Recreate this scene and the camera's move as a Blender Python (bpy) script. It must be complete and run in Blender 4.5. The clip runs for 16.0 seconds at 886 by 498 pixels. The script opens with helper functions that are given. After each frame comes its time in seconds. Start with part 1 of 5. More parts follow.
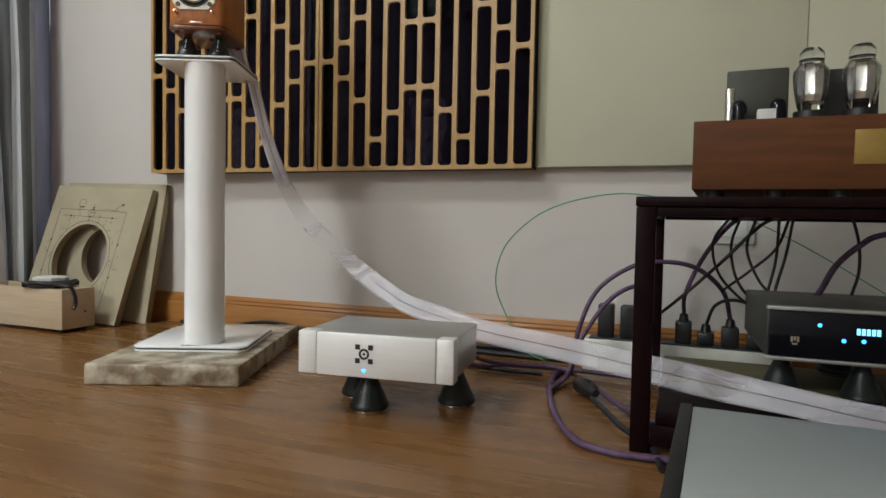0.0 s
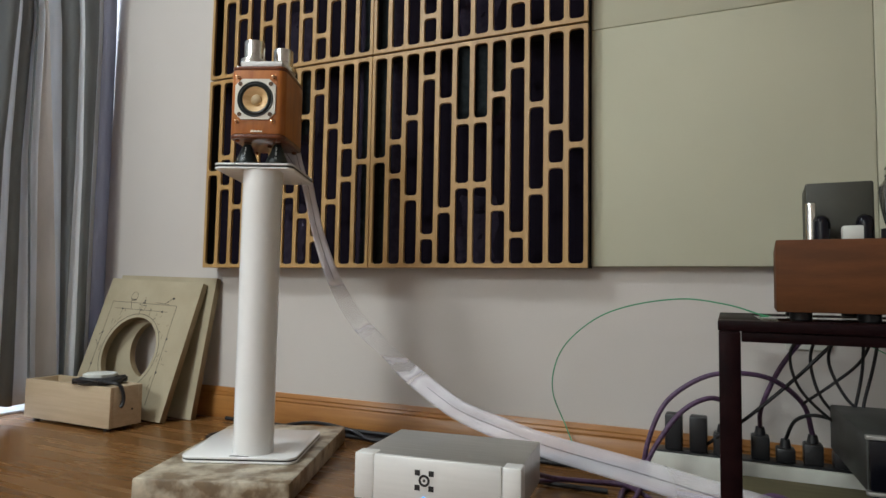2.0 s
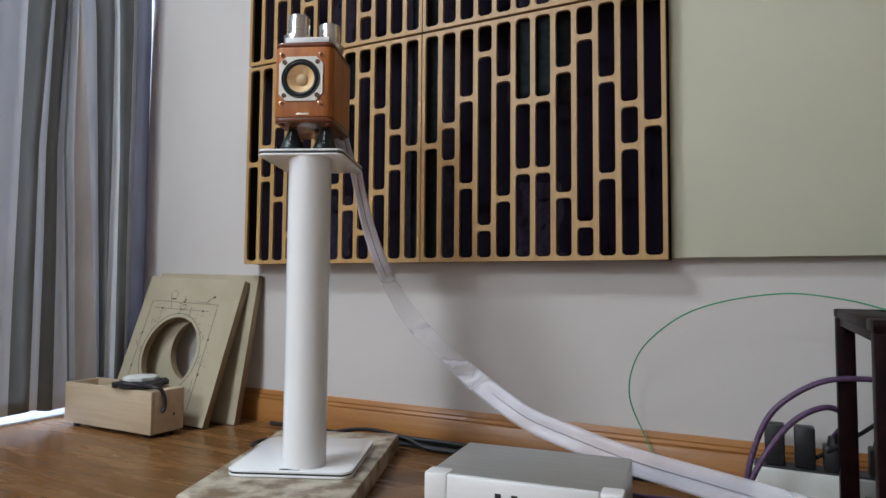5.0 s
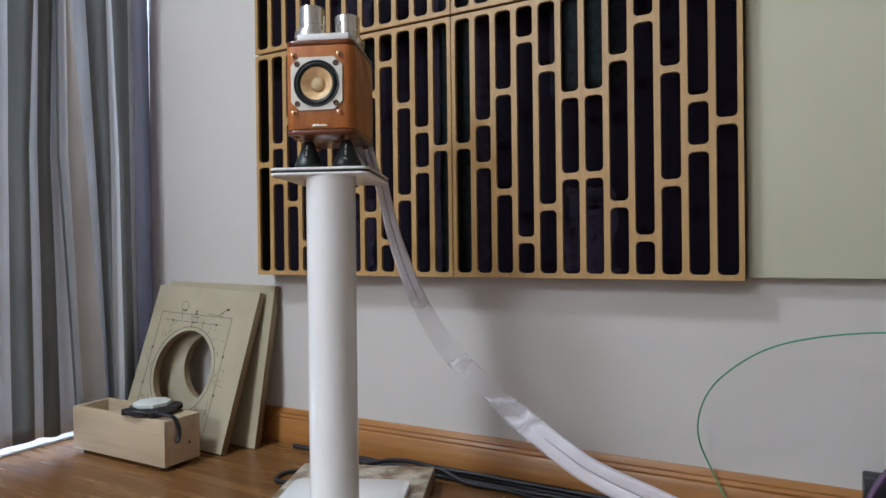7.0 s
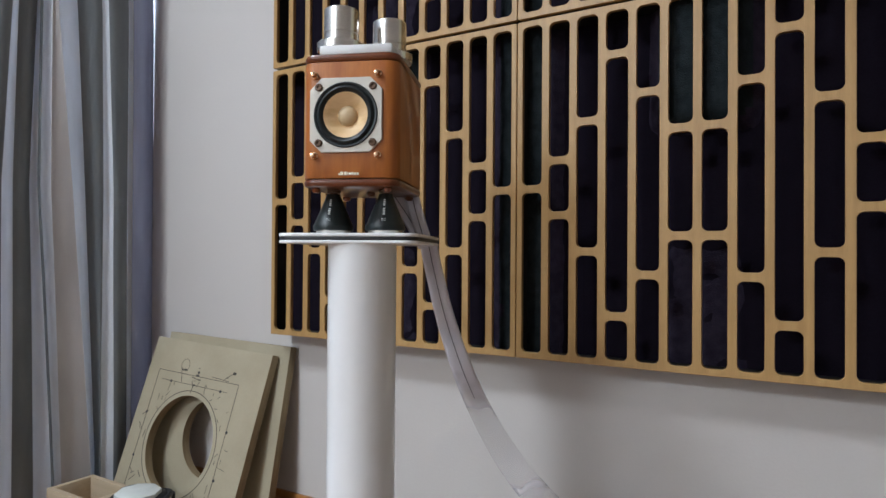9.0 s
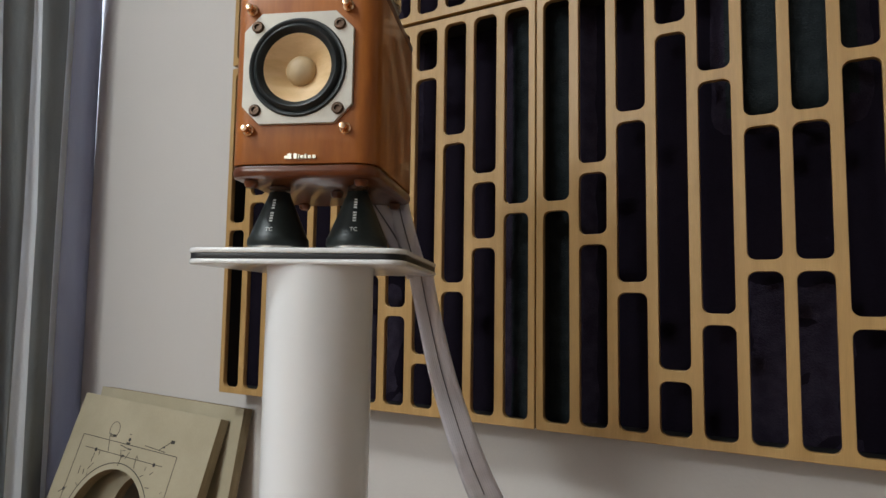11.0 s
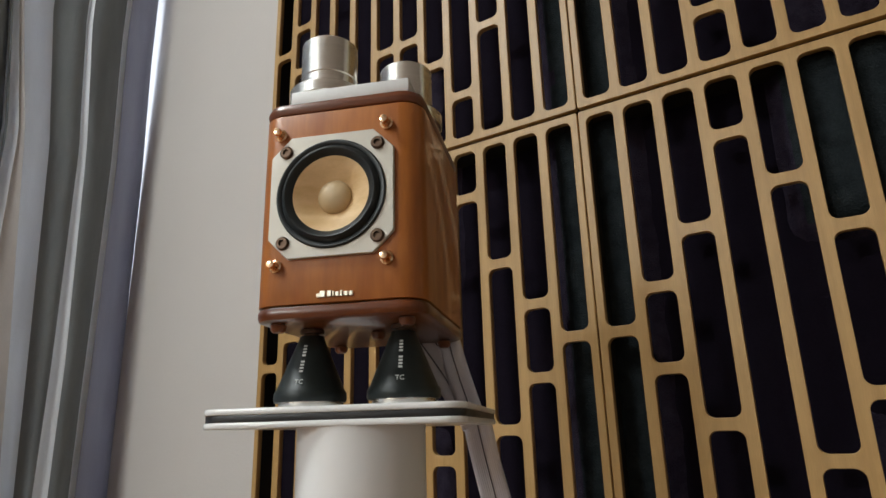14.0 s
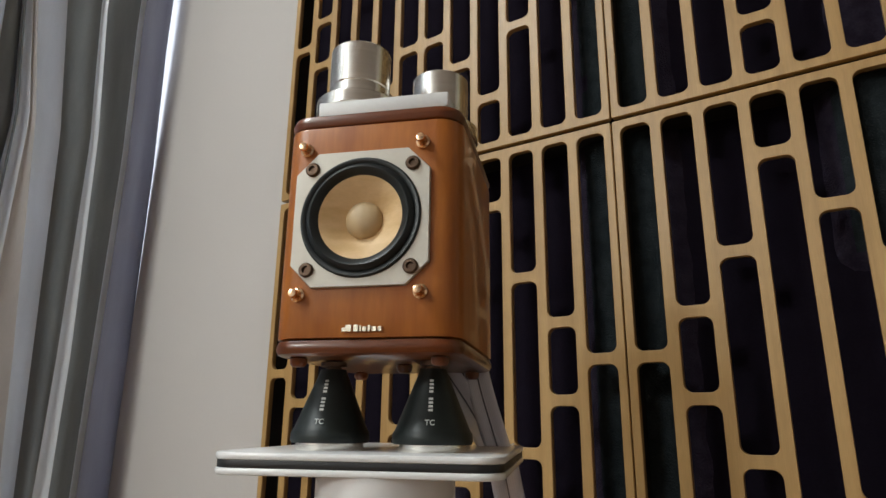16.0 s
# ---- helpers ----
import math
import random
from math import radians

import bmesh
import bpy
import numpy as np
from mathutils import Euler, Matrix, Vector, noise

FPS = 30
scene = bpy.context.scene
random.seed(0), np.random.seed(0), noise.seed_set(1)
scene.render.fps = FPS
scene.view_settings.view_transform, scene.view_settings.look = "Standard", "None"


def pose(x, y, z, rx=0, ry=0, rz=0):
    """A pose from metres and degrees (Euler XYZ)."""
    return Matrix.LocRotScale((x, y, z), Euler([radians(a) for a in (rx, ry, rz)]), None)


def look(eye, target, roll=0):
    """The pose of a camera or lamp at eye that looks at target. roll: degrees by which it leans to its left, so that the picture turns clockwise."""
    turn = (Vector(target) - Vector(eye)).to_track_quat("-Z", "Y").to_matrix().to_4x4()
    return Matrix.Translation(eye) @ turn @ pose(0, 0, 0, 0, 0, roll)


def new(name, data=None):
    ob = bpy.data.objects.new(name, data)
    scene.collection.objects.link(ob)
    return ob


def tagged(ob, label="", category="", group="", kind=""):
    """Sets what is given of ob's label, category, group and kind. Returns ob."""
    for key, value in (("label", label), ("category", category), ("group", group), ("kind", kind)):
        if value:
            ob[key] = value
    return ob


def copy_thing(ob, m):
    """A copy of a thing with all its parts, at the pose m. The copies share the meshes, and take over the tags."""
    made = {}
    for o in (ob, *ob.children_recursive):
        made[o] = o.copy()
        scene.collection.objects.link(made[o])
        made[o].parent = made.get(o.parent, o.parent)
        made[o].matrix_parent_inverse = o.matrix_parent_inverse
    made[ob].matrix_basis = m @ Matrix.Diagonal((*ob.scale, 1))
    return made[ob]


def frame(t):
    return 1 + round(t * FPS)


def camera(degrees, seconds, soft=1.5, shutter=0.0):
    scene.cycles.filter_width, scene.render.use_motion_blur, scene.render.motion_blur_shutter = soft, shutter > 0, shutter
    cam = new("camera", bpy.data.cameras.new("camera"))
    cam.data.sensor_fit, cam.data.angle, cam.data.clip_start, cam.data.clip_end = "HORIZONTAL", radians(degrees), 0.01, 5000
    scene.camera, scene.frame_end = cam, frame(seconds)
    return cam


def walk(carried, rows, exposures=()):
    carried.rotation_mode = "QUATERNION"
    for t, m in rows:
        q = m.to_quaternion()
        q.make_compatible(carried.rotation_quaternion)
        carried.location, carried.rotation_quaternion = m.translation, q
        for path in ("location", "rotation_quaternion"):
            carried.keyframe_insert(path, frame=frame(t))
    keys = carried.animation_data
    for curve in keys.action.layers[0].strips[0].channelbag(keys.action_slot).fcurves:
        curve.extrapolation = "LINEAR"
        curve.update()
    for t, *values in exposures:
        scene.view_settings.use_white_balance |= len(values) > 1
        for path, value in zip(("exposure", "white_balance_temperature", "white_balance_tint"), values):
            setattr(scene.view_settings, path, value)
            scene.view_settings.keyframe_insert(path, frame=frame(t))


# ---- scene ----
cam = camera(70.5, 16.0)
PATH = [
    (0, (-0.019, 0.046, 0.328), (-0.735, 1.911, 0.244), 1.1),
    (0.5, (-0.043, 0.055, 0.359), (-0.827, 1.894, 0.309), 2.2),
    (1, (-0.065, 0.059, 0.373), (-0.87, 1.889, 0.389), 1.5),
    (1.5, (-0.07, 0.053, 0.389), (-0.879, 1.88, 0.474), 0.7),
    (2, (-0.076, 0.059, 0.404), (-0.894, 1.879, 0.537), 1.0),
    (2.5, (-0.097, 0.073, 0.411), (-0.929, 1.885, 0.566), 0.9),
    (3, (-0.106, 0.085, 0.415), (-0.94, 1.895, 0.581), 0.9),
    (3.5, (-0.125, 0.103, 0.419), (-0.997, 1.897, 0.569), 0.3),
    (4, (-0.146, 0.141, 0.408), (-1.033, 1.926, 0.569), 0.4),
    (4.2, (-0.147, 0.144, 0.398), (-1.052, 1.919, 0.566), 0.5),
    (6.3, (-0.275, 0.203, 0.477), (-1.174, 1.989, 0.487), 0.5),
    (6.5, (-0.267, 0.218, 0.498), (-1.177, 2.0, 0.511), 1.0),
    (7, (-0.314, 0.274, 0.533), (-1.26, 2.037, 0.526), -0.7),
    (7.5, (-0.354, 0.379, 0.533), (-1.346, 2.116, 0.529), -0.5),
    (8, (-0.4, 0.439, 0.608), (-1.449, 2.142, 0.556), -1.3),
    (8.5, (-0.442, 0.47, 0.663), (-1.482, 2.178, 0.608), -1.4),
    (9, (-0.516, 0.52, 0.643), (-1.532, 2.243, 0.663), 0.4),
    (9.2, (-0.551, 0.542, 0.651), (-1.552, 2.273, 0.699), 1.1),
    (11.3, (-0.683, 0.768, 0.622), (-1.651, 2.503, 0.851), 0.6),
    (11.5, (-0.696, 0.778, 0.618), (-1.652, 2.509, 0.92), -0.2),
    (12, (-0.695, 0.786, 0.624), (-1.656, 2.478, 1.086), -0.1),
    (12.5, (-0.7, 0.792, 0.632), (-1.665, 2.47, 1.134), -0.6),
    (13, (-0.708, 0.792, 0.634), (-1.701, 2.453, 1.139), -0.1),
    (13.5, (-0.717, 0.805, 0.641), (-1.735, 2.448, 1.158), -0.9),
    (14, (-0.716, 0.806, 0.651), (-1.751, 2.423, 1.211), -1.6),
    (14.5, (-0.717, 0.81, 0.651), (-1.754, 2.426, 1.21), -1.7),
    (15, (-0.722, 0.812, 0.655), (-1.768, 2.42, 1.222), -1.9),
    (15.5, (-0.738, 0.816, 0.672), (-1.807, 2.404, 1.249), -0.4),
    (16, (-0.747, 0.819, 0.686), (-1.805, 2.43, 1.219), 0.6),
]
EXPOSURE = [(0.0, 3.25, 6400, 8), (2.0, 3.26, 6300, 8), (4.0, 3.3, 5850, 11), (9.0, 3.34, 5750, 11), (11.5, 3.11, 6350, 9), (16.0, 3.09, 6450, 9)]
walk(cam, [(t, look(eye, target, roll)) for t, eye, target, roll in PATH], EXPOSURE)

SKY, LAMP_COLOR = 0.15, (0.93, 0.985, 0.975)
LAMPS = [((-1.85, -0.05, 2.57), 0.5, 4.15), ((-2.0, -2.9, 2.57), 0.9, 12.0)]      # place, width, power
DAYLIGHT = [((0.40, 1.14), (1.20, 2.05), 8.0), ((1.31, 1.66), (0.32, 1.0), 0.6)]      # in the window openings: centre (y, z), size, power

# ---- light ----
world = bpy.data.worlds.new("sky")
scene.world = world
world.use_nodes = True
_n = world.node_tree.nodes
_sky = _n.new("ShaderNodeTexSky")
_sky.sky_type, _sky.sun_disc = "NISHITA", False
_sky.sun_elevation, _sky.sun_rotation = radians(38), radians(90)
_sky.air_density, _sky.dust_density, _sky.ozone_density = 0.7, 3.0, 0.8
_bg = _n["Background"]
_bg.inputs["Strength"].default_value = SKY
_hs = _n.new("ShaderNodeHueSaturation")
_hs.inputs["Saturation"].default_value, _hs.inputs["Value"].default_value = 0.72, 1.0
world.node_tree.links.new(_sky.outputs[0], _hs.inputs["Color"])
world.node_tree.links.new(_hs.outputs[0], _bg.inputs[0])


def area(name, m, size, power, color):
    l = bpy.data.lights.new(name, "AREA")
    l.shape, l.size, l.energy, l.color = "DISK", size, power, color
    o = new(name, l)
    o.matrix_world = m
    return o


for (_y, _z), (_w, _h), _p in DAYLIGHT:
    _l = bpy.data.lights.new("window_daylight", "AREA")
    _l.shape, _l.size, _l.size_y, _l.energy, _l.color = "RECTANGLE", _h, _w, _p, (0.72, 0.82, 1.0)
    new("window_daylight", _l).matrix_world = pose(-2.78, _y, _z, 0, -90, 0)


# ---- materials ----
def mat(name, a, b=None, rough=0.5, metal=0.0, scale=8.0, stretch=(1, 1, 1), bump=0.0, fine=120.0, coat=0.0,
        spec=0.5, rough_var=0.08, detail=4.0, sheen=0.0, transmission=0.0, translucent=0.0, grain=0.12, contrast=(0.35, 0.65)):
    """Two-scale procedural surface: colours a and b by a broad noise, finer grain over it, bump from the grain."""
    m = bpy.data.materials.new(name)
    m.use_nodes = True
    nt = m.node_tree
    p = nt.nodes["Principled BSDF"]
    b = b or tuple(c * 0.88 for c in a)
    tc = nt.nodes.new("ShaderNodeTexCoord")
    mp = nt.nodes.new("ShaderNodeMapping")
    mp.inputs["Scale"].default_value = stretch
    info = nt.nodes.new("ShaderNodeObjectInfo")
    off = nt.nodes.new("ShaderNodeVectorMath")
    off.operation = "SCALE"
    off.inputs["Scale"].default_value = 3.7
    nt.links.new(info.outputs["Random"], off.inputs[0])
    nt.links.new(tc.outputs["Object"], mp.inputs["Vector"])
    nt.links.new(off.outputs[0], mp.inputs["Location"])
    n1, n2 = nt.nodes.new("ShaderNodeTexNoise"), nt.nodes.new("ShaderNodeTexNoise")
    n1.inputs["Scale"].default_value, n1.inputs["Detail"].default_value = scale, detail
    n2.inputs["Scale"].default_value, n2.inputs["Detail"].default_value = fine, 3.0
    for n in (n1, n2):
        nt.links.new(mp.outputs[0], n.inputs["Vector"])
    ramp = nt.nodes.new("ShaderNodeValToRGB")
    ramp.color_ramp.elements[0].position, ramp.color_ramp.elements[1].position = contrast
    ramp.color_ramp.elements[0].color, ramp.color_ramp.elements[1].color = (*a, 1), (*b, 1)
    nt.links.new(n1.outputs["Fac"], ramp.inputs["Fac"])
    mr = nt.nodes.new("ShaderNodeMapRange")
    mr.inputs["To Min"].default_value, mr.inputs["To Max"].default_value = 1 - grain, 1 + grain
    nt.links.new(n2.outputs["Fac"], mr.inputs["Value"])
    mul = nt.nodes.new("ShaderNodeVectorMath")
    mul.operation = "SCALE"
    nt.links.new(ramp.outputs["Color"], mul.inputs[0])
    nt.links.new(mr.outputs["Result"], mul.inputs["Scale"])
    nt.links.new(mul.outputs[0], p.inputs["Base Color"])
    rr = nt.nodes.new("ShaderNodeMapRange")
    rr.inputs["To Min"].default_value, rr.inputs["To Max"].default_value = max(0.02, rough - rough_var), min(1, rough + rough_var)
    nt.links.new(n1.outputs["Fac"], rr.inputs["Value"])
    nt.links.new(rr.outputs["Result"], p.inputs["Roughness"])
    p.inputs["Metallic"].default_value = metal
    p.inputs["Specular IOR Level"].default_value = spec
    p.inputs["Coat Weight"].default_value = coat
    p.inputs["Coat Roughness"].default_value = 0.08
    p.inputs["Transmission Weight"].default_value = transmission
    p.inputs["Sheen Weight"].default_value = sheen
    if bump:
        bp = nt.nodes.new("ShaderNodeBump")
        bp.inputs["Strength"].default_value, bp.inputs["Distance"].default_value = bump, 0.002
        nt.links.new(n2.outputs["Fac"], bp.inputs["Height"])
        nt.links.new(bp.outputs[0], p.inputs["Normal"])
    if translucent:
        tl, mx = nt.nodes.new("ShaderNodeBsdfTranslucent"), nt.nodes.new("ShaderNodeMixShader")
        nt.links.new(mul.outputs[0], tl.inputs["Color"])
        mx.inputs[0].default_value = translucent
        nt.links.new(p.outputs[0], mx.inputs[1])
        nt.links.new(tl.outputs[0], mx.inputs[2])
        nt.links.new(mx.outputs[0], nt.nodes["Material Output"].inputs["Surface"])
    return m


def glow(name, color, strength):
    m = bpy.data.materials.new(name)
    m.use_nodes = True
    p = m.node_tree.nodes["Principled BSDF"]
    p.inputs["Base Color"].default_value = (*color, 1)
    p.inputs["Emission Color"].default_value = (*color, 1)
    p.inputs["Emission Strength"].default_value = strength
    return m


def glass(name, color=(1, 1, 1), rough=0.02, ior=1.45):
    m = bpy.data.materials.new(name)
    m.use_nodes = True
    p = m.node_tree.nodes["Principled BSDF"]
    p.inputs["Base Color"].default_value = (*color, 1)
    p.inputs["Transmission Weight"].default_value = 1.0
    p.inputs["Roughness"].default_value = rough
    p.inputs["IOR"].default_value = ior
    return m


def clear_ribbon(name):
    """Thin clear plastic strip with a milky body, woven ribs along it: part see-through, part white, with glints
    painted in as opacity.
    """
    m = bpy.data.materials.new(name)
    m.use_nodes = True
    nt = m.node_tree
    p = nt.nodes["Principled BSDF"]
    p.inputs["Base Color"].default_value = (0.82, 0.79, 0.85, 1)
    p.inputs["Roughness"].default_value = 0.22
    uv = nt.nodes.new("ShaderNodeTexCoord")
    sep = nt.nodes.new("ShaderNodeSeparateXYZ")
    nt.links.new(uv.outputs["UV"], sep.inputs[0])
    w = nt.nodes.new("ShaderNodeMath")
    w.operation = "MULTIPLY"
    w.inputs[1].default_value = 2 * math.pi * 14
    nt.links.new(sep.outputs["X"], w.inputs[0])
    sn = nt.nodes.new("ShaderNodeMath")
    sn.operation = "SINE"
    nt.links.new(w.outputs[0], sn.inputs[0])
    bp = nt.nodes.new("ShaderNodeBump")
    bp.inputs["Strength"].default_value, bp.inputs["Distance"].default_value = 0.22, 0.001
    nt.links.new(sn.outputs[0], bp.inputs["Height"])
    nt.links.new(bp.outputs[0], p.inputs["Normal"])
    tr, mx = nt.nodes.new("ShaderNodeBsdfTransparent"), nt.nodes.new("ShaderNodeMixShader")
    noi = nt.nodes.new("ShaderNodeTexNoise")
    noi.inputs["Scale"].default_value = 5.0
    mr = nt.nodes.new("ShaderNodeMapRange")
    mr.inputs["From Min"].default_value, mr.inputs["From Max"].default_value = 0.35, 0.65
    mr.inputs["To Min"].default_value, mr.inputs["To Max"].default_value = RIBBON
    nt.links.new(uv.outputs["Object"], noi.inputs["Vector"])
    nt.links.new(noi.outputs["Fac"], mr.inputs["Value"])
    cr = nt.nodes.new("ShaderNodeValToRGB")
    cr.color_ramp.elements[0].position, cr.color_ramp.elements[1].position = 0.0, 1.0
    # peaks of opacity paint the glints and white reflections along the strip
    for k, (p0, v) in enumerate(((0.205, 1.0), (0.235, 0.26), (0.29, 0.18), (0.30, 0.5), (0.315, 0.18), (0.345, 0.2), (0.356, 0.8), (0.372, 0.26), (0.395, 0.26), (0.406, 0.85), (0.42, 0.35), (0.435, 0.8), (0.50, 0.62), (0.64, 0.44))):
        e = cr.color_ramp.elements.new(p0)
        e.color = (v, v, v, 1)
    cr.color_ramp.elements[0].color, cr.color_ramp.elements[-1].color = (1, 1, 1, 1), (0.36, 0.36, 0.36, 1)
    skew, wob = nt.nodes.new("ShaderNodeMath"), nt.nodes.new("ShaderNodeMath")
    skew.operation = wob.operation = "MULTIPLY_ADD"
    skew.inputs[1].default_value, wob.inputs[1].default_value = 0.016, 0.05
    # noise that bends the edges of the painted glints
    folds = nt.nodes.new("ShaderNodeTexNoise")
    folds.inputs["Scale"].default_value = 22.0
    nt.links.new(uv.outputs["Object"], folds.inputs["Vector"])
    nt.links.new(sep.outputs["X"], skew.inputs[0])
    nt.links.new(sep.outputs["Y"], skew.inputs[2])
    nt.links.new(folds.outputs["Fac"], wob.inputs[0])
    nt.links.new(skew.outputs[0], wob.inputs[2])
    nt.links.new(wob.outputs[0], cr.inputs["Fac"])
    clear = nt.nodes.new("ShaderNodeMath")
    clear.operation = "MULTIPLY"
    nt.links.new(mr.outputs["Result"], clear.inputs[0])
    nt.links.new(cr.outputs["Color"], clear.inputs[1])
    nt.links.new(clear.outputs[0], mx.inputs[0])
    nt.links.new(tr.outputs[0], mx.inputs[1])
    nt.links.new(p.outputs[0], mx.inputs[2])
    nt.links.new(mx.outputs[0], nt.nodes["Material Output"].inputs["Surface"])
    return m


